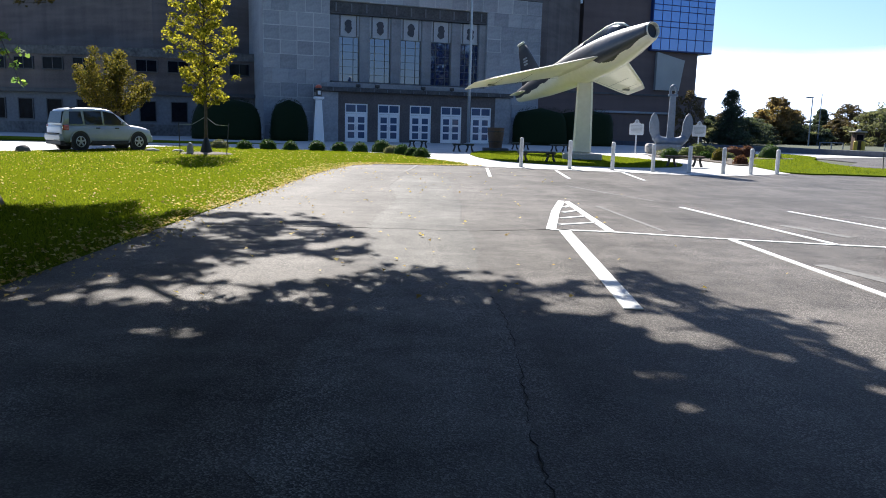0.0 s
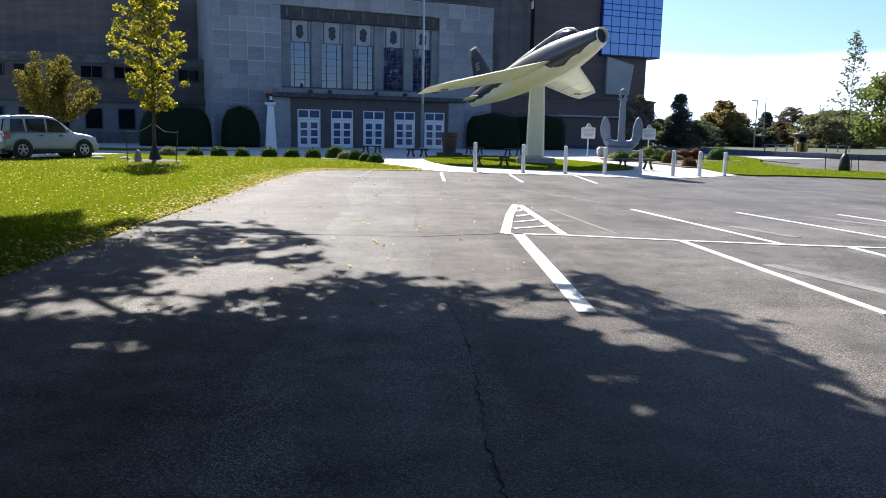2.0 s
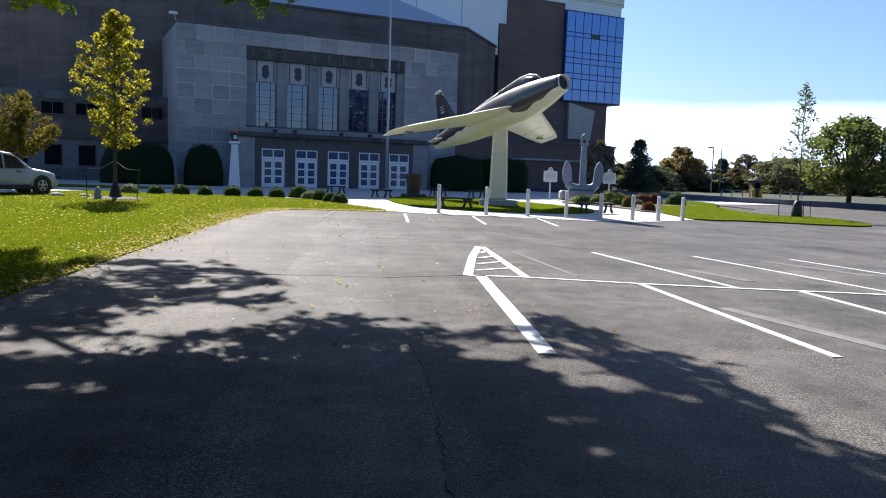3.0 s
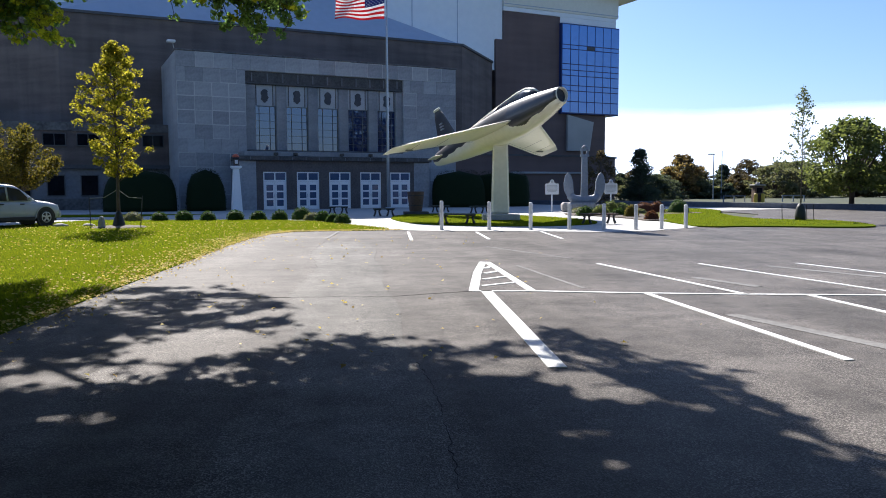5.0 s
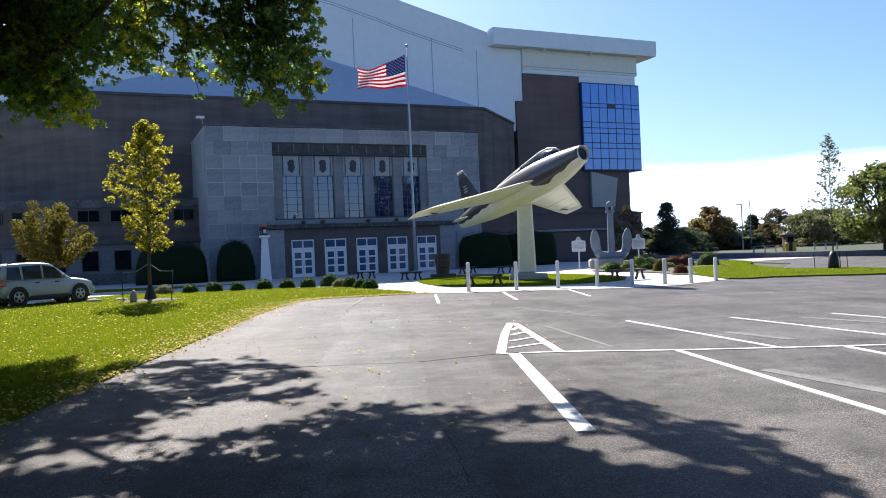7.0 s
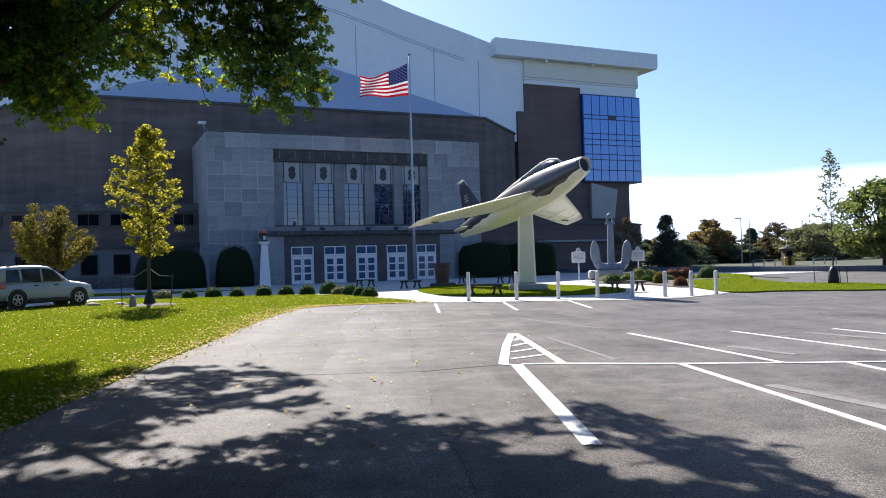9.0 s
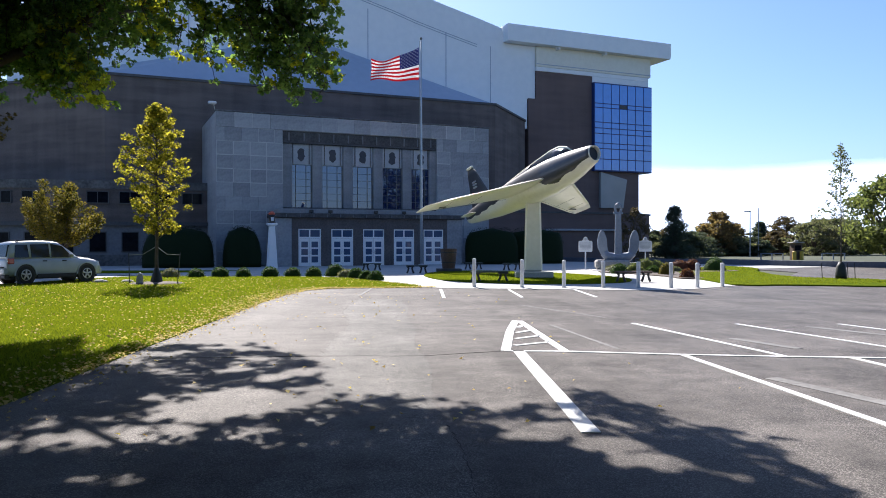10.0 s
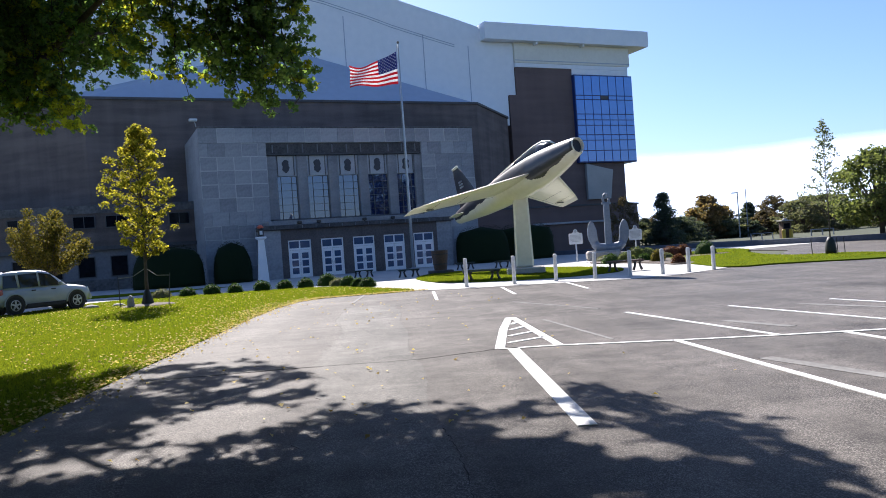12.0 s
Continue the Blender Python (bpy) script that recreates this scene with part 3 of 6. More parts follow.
def stone_face(parent, x0, x1, z0, z1, y, rows, cols, lined=0.25, seed=4):
    """Limestone slabs stacked in courses, each with its own edges; some are repointed with pale mortar."""
    rng = random.Random(seed)
    meshes = {}

    def slab(w, h):
        key = (round(w, 2), round(h, 2))
        if key not in meshes:
            a, b = w / 2 - 0.005, h / 2 - 0.005
            meshes[key] = mesh_of(boxed(-a, a, -0.05, 0.05, -b, b, 0.006), "stone_block", M_LIMESTONE)
        return meshes[key]

    for r in range(rows):
        za, zb = z0 + (z1 - z0) * r / rows, z0 + (z1 - z0) * (r + 1) / rows
        step = (x1 - x0) / cols
        cuts = [x0 + step * (c + (0.5 if r % 5 == 4 else 0)) for c in range(cols + 1)]
        cuts = sorted({x0, x1, *[c for c in cuts if x0 + 0.2 < c < x1 - 0.2]})
        for xa, xb in zip(cuts, cuts[1:]):
            ob = new("stone_block", slab(xb - xa, zb - za))
            ob.parent = parent
            ob.location = ((xa + xb) / 2, y - rng.uniform(0.0, 0.008), (za + zb) / 2)
            if rng.random() < lined * (1.6 if za > z1 * 0.55 else 0.5):
                w, h = (xb - xa) / 2, (zb - za) / 2
                bm = with_holes(bmesh.new(), -w, w, -h, h, -0.064, -0.052, [(-w + 0.03, w - 0.03, -h + 0.03, h - 0.03)])
                line = part("mortar_line", bm, M_MORTAR, ob, "pale repointed mortar")


# entrance front of limestone
P0, P1, PTOP, PB = -5.69, 17.55, 11.85, 2.5
RX0, RX1, RZ0, RZ1 = -0.6, 12.55, 4.5, 10.66
portico = part("portico_wall", with_holes(bmesh.new(), P0, P1, 0, PTOP, PB + 0.06, PB + 0.9, [(RX0, RX1, RZ0, RZ1), (-1.2, 13.2, 0, 3.4)]), M_LIMESTONE, arena, "weathered grey limestone entrance wall")
part("side_wall", with_holes(bmesh.new(), P0, P0 + 0.6, 0, PTOP, PB + 0.91, 11.5, []), M_LIMESTONE, arena)
part("side_wall", with_holes(bmesh.new(), P1 - 0.6, P1, 0, PTOP, PB + 0.91, 11.5, []), M_LIMESTONE, arena)
part("portico_roof", boxed(P0 + 0.61, P1 - 0.61, PB + 0.91, 11.5, PTOP - 0.5, PTOP - 0.1), M_COPING, arena)
part("coping", boxed(P0 - 0.06, P1 + 0.06, PB - 0.06, PB + 0.95, PTOP + 0.005, PTOP + 0.12, 0.02), M_STAINED, arena)
# dark fluted lintel of the recess
lintel = part("lintel", boxed(RX0, RX1, PB + 0.12, PB + 0.9, 9.82, RZ1 - 0.005, 0.02), M_LINTEL, arena, "dark stained fluted stone lintel")
for i in range(11):
    x = RX0 + 0.5 + i * (RX1 - RX0 - 1) / 10
    part("flute", boxed(x - 0.05, x + 0.05, PB + 0.06, PB + 0.118, 9.9, 10.55, 0.015), M_WING_STONE, lintel)
part("moulding", boxed(RX0 + 0.01, RX1 - 0.01, PB + 0.02, PB + 0.12, 9.7, 9.815, 0.02), M_COPING, lintel)
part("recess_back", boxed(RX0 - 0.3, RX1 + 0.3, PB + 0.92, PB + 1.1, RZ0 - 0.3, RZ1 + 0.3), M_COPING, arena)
BAYS = [MID + 2.57 * k for k in (-2, -1, 0, 1, 2)]
BW = 0.86


def tall_window(x):
    w = part("window", boxed(x - BW, x + BW, PB + 0.46, PB + 0.5, 4.62, 8.06), M_DARK_GLASS, arena, "tall glazed window with bronze bars")
    for a in (-BW + 0.03, -0.42, 0.42, BW - 0.03):
        part("mullion", boxed(x + a - 0.018, x + a + 0.018, PB + 0.39, PB + 0.455, 4.62, 8.06, 0.008), M_BRONZE, w)
    for k in range(7):
        z = 4.65 + k * 0.565
        part("glazing_bar", boxed(x - BW, x + BW, PB + 0.41, PB + 0.45, z - 0.013, z + 0.013, 0.004), M_BRONZE, w)
    panel = part("relief_panel", boxed(x - BW, x + BW, PB + 0.36, PB + 0.8, 8.07, 9.69, 0.02), M_PANEL, arena, "pale stone panel with a dark carved emblem")
    bm = bmesh.new()
    rr = random.Random(round(x * 10))
    out = []
    for i in range(22):
        a = 2 * math.pi * i / 22
        waist = 0.62 + 0.38 * abs(math.sin(a)) ** 0.8 if abs(math.sin(a)) < 0.8 else 0.9
        out.append((x + 0.4 * math.cos(a) * waist * rr.uniform(0.8, 1.15), 8.86 + 0.52 * math.sin(a) * rr.uniform(0.88, 1.08)))
    standing(bm, out, PB + 0.3, PB + 0.365)
    part("carving", bm, M_RELIEF, panel)
    for s in (-1, 1):
        part("panel_edge", boxed(x + s * 0.66 - 0.04, x + s * 0.66 + 0.04, PB + 0.32, PB + 0.358, 8.1, 9.68, 0.01), M_STAINED, panel)


for x in BAYS:
    tall_window(x)
for k in range(6):
    x = MID + 2.57 * (k - 2.5)
    hw = 0.42 if 0 < k < 5 else 0.55
    bm = boxed(x - hw, x + hw, PB + 0.16, PB + 0.9, 4.6, 9.69, 0.06)
    part("pilaster", bm, M_PILASTER, arena, "rounded pale limestone pilaster")
part("sill_rail", boxed(RX0 + 0.2, RX1 - 0.1, PB - 0.12, PB + 0.6, 4.3, 4.6, 0.02), M_COPING, arena, "dark iron balcony sill")

# low entrance block with five double doors
E0, E1 = -1.75, 13.75
DOORS = [MID + 2.57 * k for k in (-2, -1, 0, 1, 2)]
DW, DH = 0.89, 2.89
entry = part("entrance_wall", with_holes(bmesh.new(), E0, E1, 0, 3.72, 0, 0.5, [(x - DW, x + DW, 0.0, DH) for x in DOORS]), M_PIER, arena, "brown stone entrance wall between the doors")
for s0, s1 in ((E0, E0 + 1.25), (E1 - 1.35, E1)):
    part("corner_pier", boxed(s0, s1, -0.06, -0.003, 0, 3.7, 0.01), M_LIMESTONE, arena)
part("entrance_side", boxed(E0, E0 + 0.4, 0.5, PB + 0.06, 0, 3.72), M_LIMESTONE, arena)
part("entrance_side", boxed(E1 - 0.4, E1, 0.5, PB + 0.06, 0, 3.72), M_LIMESTONE, arena)
part("entrance_floor", boxed(E0 + 0.4, E1 - 0.4, 0.5, 8, 0.0, 0.03), M_CONCRETE, arena)
part("lobby_wall", boxed(E0 + 0.4, E1 - 0.4, 8, 8.2, 0.0, 4.0), M_PIER, arena)
part("lobby_ceiling", boxed(E0 + 0.4, E1 - 0.4, 3.42, 8, 3.5, 3.7), M_LIMESTONE, arena)
canopy = part("canopy", boxed(E0 - 0.12, E1 + 0.12, -0.32, PB + 0.06, 3.73, 4.06, 0.02), M_LINTEL, arena, "dark stained stone canopy over the doors")
part("canopy_band", boxed(E0 + 0.45, E1 - 1.1, 0.15, PB + 0.05, 4.065, 4.42, 0.02), M_LIMESTONE, arena)
for k in range(14):
    x = E0 + 0.8 + k * 1.05
    part("dentil", boxed(x - 0.03, x + 0.03, -0.36, -0.322, 3.76, 4.0, 0.01), M_WING_STONE, canopy)
for x in (E0 + 4.3, MID + 0.2, E0 + 10.4, E0 + 2.8):
    lamp = part("flood_light", boxed(x - 0.16, x + 0.16, -0.05, 0.14, 4.12, 4.34, 0.03), M_BLACK_METAL, arena, "small dark floodlight on the canopy")
    part("bracket", boxed(x - 0.03, x + 0.03, 0.0, 0.1, 4.06, 4.119), M_BLACK_METAL, lamp)


def double_door(x):
    d = part("door", with_holes(bmesh.new(), x - DW + 0.01, x + DW - 0.01, 0.02, DH - 0.01, 0.06, 0.16,
             [(x - DW + 0.1, x - 0.05, 2.27, DH - 0.1), (x + 0.05, x + DW - 0.1, 2.27, DH - 0.1), (x - DW + 0.1, x + DW - 0.1, 0.04, 2.13)]), M_WHITE, arena, "white painted double door with glass panes and a transom")
    for s in (-1, 1):
        xa, xb = (x - DW + 0.11, x - 0.01) if s < 0 else (x + 0.01, x + DW - 0.11)
        rows = [(0.3, 0.76), (0.88, 1.34), (1.46, 1.9)]
        leaf = part("door_leaf", with_holes(bmesh.new(), xa, xb, 0.05, 2.12, 0.08, 0.13, [(xa + 0.13, xb - 0.13, a, b) for a, b in rows]), M_WHITE, d)
        for a, b in rows:
            part("pane", boxed(xa + 0.125, xb - 0.125, 0.1, 0.108, a - 0.005, b + 0.005), M_DOOR_GLASS, leaf)
        part("door_handle", boxed(x + s * 0.07 - 0.012, x + s * 0.07 + 0.012, 0.03, 0.078, 0.95, 1.2, 0.006), M_STEEL, leaf)
        ta, tb = (x - DW + 0.1, x - 0.05) if s < 0 else (x + 0.05, x + DW - 0.1)
        part("transom_pane", boxed(ta, tb, 0.1, 0.108, 2.27, DH - 0.1), M_DOOR_GLASS, d)


for x in DOORS:
    double_door(x)

# brick body: front facet and its two slanting sides
BT, BB = 15.75, 11.5
body = bmesh.new()
OCT = [(-13.4, BB), (22.9, BB), (30.9, 19.4), (30.9, 70), (-40, 70), (-29, 27), (-21.5, 19.4)]
prism(body, OCT, 0, BT)
part("brick_body", body, M_BRICK, arena, "brown brick arena wall with slanting corners")
co = bmesh.new()
prism(co, [(x + (0.1 if x > 5 else -0.1), y - 0.12) for x, y in OCT], BT + 0.002, BT + 0.22)
part("body_coping", co, M_COPING, arena)
hip = bmesh.new()
base = [hip.verts.new(p) for p in ((-13.4, BB + 0.3, BT + 0.22), (22.9, BB + 0.3, BT + 0.22), (30.9, 19.6, BT + 0.22), (5.2, 19.6, 22.9), (-21.5, 19.6, BT + 0.22))]
hip.faces.new((base[0], base[1], base[3]))
hip.faces.new((base[1], base[2], base[3]))
hip.faces.new((base[4], base[0], base[3]))
part("hip_roof", hip, M_METAL_ROOF, arena, "blue-grey metal hip roof")
# upper hall of pale metal panels
TOPLINE = [(28.0, 26.2), (24.8, 27.05), (21.4, 27.85), (17.4, 28.85), (14.8, 29.65), (10, 30.9), (5.2, 31.8), (-1, 30.3), (-10, 26.5), (-20, 21.5), (-21.3, 20.8)]
upper = bmesh.new()
standing(upper, [(-21.3, 15.0), (31.25, 15.0), (31.25, 18.45), (32.3, 18.45), (32.3, 24.55), (28.3, 24.55)] + TOPLINE, 19.5, 66)
hall = part("upper_hall", upper, M_METAL_WALL, arena, "pale grey metal-panelled upper hall")
for x, z1 in ((-14, 23), (-6, 26.5), (3, 29), (12, 26.5), (21, 25), (26.5, 24.0)):
    part("panel_seam", boxed(x - 0.04, x + 0.04, 19.46, 19.498, 15.5, z1), M_METAL_ROOF, hall)
for dz in (3.0, 3.25):
    part("panel_seam", tube(bmesh.new(), [(x, 19.49, z - dz) for x, z in TOPLINE[1:8]], [0.04] * 7, 4), M_METAL_ROOF, hall)
# brick tower with its blue glass bay and the jutting roof
TB = 19.35
part("tower", standing(bmesh.new(), [(31.35, 0), (47.0, 0), (47.0, 21.75), (32.35, 21.75), (32.35, 18.5), (31.35, 18.5)], TB, 62), M_TOWER_BRICK, arena, "red-brown brick tower")
part("tower_band", boxed(32.33, 48.7, TB - 0.15, 62, 22.25, 24.58, 0.02), M_CREAM, arena, "pale cream panel band under the jutting roof")
part("tower_band", boxed(32.36, 48.4, TB - 0.08, 62, 21.76, 22.245, 0.02), M_METAL_WALL, arena)
part("tower_band", boxed(40.1, 48.4, TB - 0.07, TB - 0.005, 21.02, 21.755, 0.02), M_METAL_WALL, arena)
part("band_line", boxed(32.34, 48.69, TB - 0.19, TB - 0.152, 22.5, 22.58), M_METAL_ROOF, arena)
for x in (35.0, 41.5):
    part("roof_bracket", boxed(x - 0.12, x + 0.12, TB - 0.9, TB - 0.155, 24.3, 24.598, 0.02), M_METAL_WALL, arena)
part("tower_roof", standing(bmesh.new(), [(28.1, 24.6), (51.0, 24.6), (51.1, 25.1), (51.1, 26.5), (28.1, 26.5)], TB - 1.1, 64), M_METAL_WALL, arena, "thick pale grey jutting flat roof")
bay = part("glass_bay", boxed(40.05, 48.6, TB - 0.5, TB + 8, 10.4, 21.0, 0.02), M_BLUE_FRAME, arena, "blue glass curtain wall bay")
XS = [40.1, 41.3, 42.5, 43.7, 44.9, 46.1, 47.3, 48.55]
ZS = [10.5, 11.85, 13.1, 13.75, 14.9, 15.55, 16.25, 18.0, 18.5, 20.9]
for i in range(len(XS) - 1):
    for k in range(len(ZS) - 1):
        open_pane = i == 3 and k == 7
        p = part("pane", boxed(XS[i] + 0.05, XS[i + 1] - 0.05, TB - 0.56, TB - 0.51, ZS[k] + 0.05, ZS[k + 1] - 0.05), M_COPING if open_pane else M_BLUE_GLASS, bay)
part("tower_pier", standing(bmesh.new(), [(41.1, 6.0), (44.4, 6.0), (44.95, 9.5), (41.1, 10.3)], TB - 0.4, TB - 0.02), M_CONCRETE, arena, "pale concrete pier under the glass bay")
# low brick wing before the tower
part("low_wing", prism(bmesh.new(), [(18.2, 8.0), (37.9, 8.0), (41.5, 10.5), (43.5, 18.9), (18.2, 18.9)], 0, 4.75), M_TOWER_BRICK, arena, "low brown brick wing behind the hedges")
part("wing_coping", prism(bmesh.new(), [(18.1, 7.9), (37.95, 7.9), (41.65, 10.4), (43.65, 18.9), (18.1, 18.9)], 4.752, 4.92), M_COPING, arena)
part("wing_ledge", boxed(26.5, 37.4, 7.7, 7.998, 3.0, 3.2, 0.02), M_LIMESTONE, arena)
# low curved wing on the other side, with strip windows
ARC = smooth_line([(-5.7, 8.0), (-10, 8.0), (-14.5, 8.3), (-19, 9.4), (-24, 11.6), (-32, 16.5), (-46, 27)], 4)


def ribbon(y_out, z0, z1, depth=0.4):
    """A band that follows the curve of the low wing."""
    front = [(x, y - y_out) for x, y in ARC]
    back = [(x + 0.02, y - y_out + depth) for x, y in ARC]
    return prism(bmesh.new(), front + back[::-1], z0, z1)


part("curved_wing", ribbon(0, 0, 6.35, 6.0), M_BRICK, arena, "low curved wing with strip windows")
part("curved_band", ribbon(0.1, 6.1, 6.75, 1.2), M_STAINED, arena)
part("curved_wall", ribbon(0.06, 0.9, 3.2, 0.5), M_WING_STONE, arena, "grey stone lower wall of the wing, darkened for shade")
part("curved_band", ribbon(0.5, 3.2, 3.5, 0.9), M_COPING, arena, "dark projecting ledge")
part("curved_plinth", ribbon(0.12, 0, 0.9, 0.5), M_STAINED, arena)


def wing_window(m, w, z0, z1, panes, glass=M_SHADE_GLASS):
    """A recessed dark window with a frame, set into the curved wing."""
    fr = with_holes(bmesh.new(), -w / 2 - 0.07, w / 2 + 0.07, z0 - 0.07, z1 + 0.07, -0.14, 0.04, [(-w / 2, w / 2, z0, z1)])
    fr.transform(m)
    f = part("window", fr, M_COPING, arena, "dark framed window")
    bm = boxed(-w / 2, w / 2, -0.09, -0.06, z0, z1)
    bm.transform(m)
    part("pane", bm, glass, f)
    for k in range(1, panes):
        x = -w / 2 + w * k / panes
        bm = boxed(x - 0.025, x + 0.025, -0.125, -0.092, z0, z1)
        bm.transform(m)
        part("mullion", bm, M_COPING, f)


walked = 1.2
for (xa, ya), (xb, yb) in zip(ARC, ARC[1:]):
    L, ang = math.hypot(xa - xb, ya - yb), math.degrees(math.atan2(ya - yb, xa - xb))
    while walked < L and xb > -36:
        m = pose(xa + (xb - xa) * walked / L, ya + (yb - ya) * walked / L, 0, 0, 0, ang)
        wing_window(m, 1.15, 1.15, 2.65, 1, M_DARK_GLASS if abs((HOUSE @ m).translation.x + 19.6) < 1.1 else M_SHADE_GLASS)
        wing_window(m, 1.5, 5.0, 5.85, 2)
        walked += 2.35
    walked -= L

# distant cloud bank low over the horizon, with a soft upper edge
bm = bmesh.new()
rings = []
for i in range(61):
    a = radians(-90 + i * 3)
    x, y = 3500 * math.sin(a), 3500 * math.cos(a)
    rings.append([(x, y, -60), (x, y, 640)])
loft(bm, rings, caps=False, closed=False)
M_CLOUD = glow("cloud_white", (0.95, 0.97, 1.0), 0.66)
cn, cl = M_CLOUD.node_tree.nodes, M_CLOUD.node_tree.links
cc, cs, cm = cn.new("ShaderNodeTexCoord"), cn.new("ShaderNodeSeparateXYZ"), cn.new("ShaderNodeMapRange")
cz, ca = cn.new("ShaderNodeTexNoise"), cn.new("ShaderNodeMath")
cz.inputs["Scale"].default_value, cz.inputs["Detail"].default_value = 0.0016, 4
ca.operation = "MULTIPLY_ADD"
ca.inputs[1].default_value = 60
cm.inputs["From Min"].default_value, cm.inputs["From Max"].default_value = 372, 300
cl.new(cc.outputs["Object"], cs.inputs[0])
cl.new(cc.outputs["Object"], cz.inputs["Vector"])
cl.new(cz.outputs["Fac"], ca.inputs[0])
cl.new(cs.outputs["Z"], ca.inputs[2])
cl.new(ca.outputs[0], cm.inputs["Value"])
cl.new(cm.outputs[0], cn["Principled BSDF"].inputs["Alpha"])
backdrop = solid("backdrop", bm, M_CLOUD, "bright white cloud bank low over the horizon", "sky", "structure")

# ------------------------------------------------------------------ the mounted jet
JET = Matrix.Translation((6.867, 37.656, 4.477)) @ Matrix.Rotation(radians(-161.5), 4, "Z") @ Matrix.Rotation(radians(10.9), 4, "X") @ Matrix.Rotation(radians(0.4), 4, "Y")
jet = thing("jet_aircraft", "black and white swept-wing jet fighter mounted on a white pylon", "aircraft", JET)
FUSE = [(5.72, 0.30, 0.35, 0.02), (5.6, 0.35, 0.4, 0.01), (5.2, 0.42, 0.47, 0), (4.4, 0.55, 0.61, -0.02), (3.4, 0.67, 0.74, -0.03), (2.2, 0.76, 0.83, -0.03), (0.8, 0.78, 0.84, -0.01), (-0.6, 0.75, 0.8, 0.0), (-2.2, 0.7, 0.74, 0.03), (-3.8, 0.61, 0.66, 0.06), (-5.2, 0.5, 0.55, 0.1), (-6.4, 0.4, 0.44, 0.12), (-7.2, 0.33, 0.36, 0.13)]


def ring(y, w, h, zc, n=128, p=2.15):
    out = []
    for i in range(n):
        a = 2 * math.pi * i / n
        c, s = math.cos(a), math.sin(a)
        out.append((w * abs(c) ** (2 / p) * (1 if c > 0 else -1), y, zc + h * abs(s) ** (2 / p) * (1 if s > 0 else -1)))
    return out


def spread(rows, k=3):
    out = []
    for a, b in zip(rows, rows[1:]):
        out += [tuple(a[j] + (b[j] - a[j]) * i / k for j in range(len(a))) for i in range(k)]
    return out + [rows[-1]]


bm = bmesh.new()
fs = loft(bm, [ring(*r) for r in spread(FUSE, 18)], caps=False)
for f in fs:
    c = f.calc_center_median()
    low = np.interp(c.y, [-7.2, -5, -3, -1.5, 2.0, 2.4, 2.9, 3.4, 4.4, 5.2, 5.75], [-0.05, -0.16, -0.12, -0.12, -0.16, -0.5, -0.62, -0.58, -0.42, -0.27, -0.14]) + 0.025 * math.sin(c.y * 5.1)
    f.material_index = 1 if c.z > low else 0
fuselage = part("fuselage", bm, [M_JET_WHITE, M_JET_BLACK], jet, "black upper and white lower fuselage skin", smooth=True)
bm = bmesh.new()
loft(bm, [ring(5.72, 0.303, 0.353, 0.02), ring(5.79, 0.28, 0.33, 0.02), ring(5.72, 0.25, 0.3, 0.02), ring(5.0, 0.22, 0.26, 0.02), ring(4.6, 0.02, 0.02, 0.02)], caps=False)
part("intake_lip", bm, M_JET_WHITE, jet, "white nose intake lip", smooth=True)
bm = bmesh.new()
loft(bm, [ring(5.6, 0.235, 0.285, 0.02), ring(5.5, 0.01, 0.01, 0.02)], caps=True)
part("intake_mouth", bm, M_BLACK_METAL, jet, "dark intake mouth")
bm = bmesh.new()
loft(bm, [ring(-7.2, 0.33, 0.36, 0.13), ring(-7.26, 0.3, 0.33, 0.13), ring(-6.6, 0.27, 0.3, 0.13), ring(-6.5, 0.01, 0.01, 0.13)], caps=False)
part("exhaust", bm, M_STEEL, jet, smooth=True)


def dome(rows):
    bm = bmesh.new()
    rings = []
    for y, w, top, foot in rows:
        rings.append([(w * math.cos(math.pi * i / 14), y, foot + (top - foot) * math.sin(math.pi * i / 14)) for i in range(15)])
    loft(bm, rings, caps=True, closed=False)
    return bm


part("cockpit_canopy", dome(spread([(4.0, 0.05, 0.64, 0.5), (3.6, 0.28, 0.92, 0.5), (3.0, 0.38, 1.1, 0.5), (2.2, 0.41, 1.15, 0.5), (1.2, 0.39, 1.1, 0.5), (0.6, 0.38, 1.04, 0.5)], 3)), M_CANOPY, jet, "dark bubble canopy", smooth=True)
part("spine", dome(spread([(0.6, 0.39, 1.06, 0.5), (-0.8, 0.33, 0.97, 0.5), (-2.6, 0.24, 0.84, 0.4), (-4.8, 0.12, 0.62, 0.3)], 3)), M_JET_BLACK, jet, smooth=True)
part("canopy_rail", tube(bmesh.new(), [(0, 4.05, 0.66), (0, 3.6, 0.94), (0, 3.0, 1.12), (0, 2.2, 1.17), (0, 1.2, 1.12), (0, -0.8, 1.0), (0, -2.6, 0.86)], [0.03, 0.06, 0.07, 0.07, 0.07, 0.06, 0.02]), M_JET_WHITE, jet, smooth=True)


def aerofoil(root, tip, n=12):
    """A wing panel: root and tip as (x, leading y, trailing y, z, thickness)."""
    bm = bmesh.new()
    rings = []
    for k in range(7):
        t = k / 6
        x, le, te, z, th = (root[j] + (tip[j] - root[j]) * t for j in range(5))
        if k == 6:
            le, te, th = le - 0.12, te + 0.1, th * 0.4
        r = []
        for i in range(2 * n):
            a = 2 * math.pi * i / (2 * n)
            u = (1 - math.cos(a)) / 2
            r.append((x, le + (te - le) * u, z + th * 1.9 * (1 if i < n else -0.8) * (math.sqrt(max(u, 0)) * (1 - u)) ))
        rings.append(r)
    loft(bm, rings)
    return bm


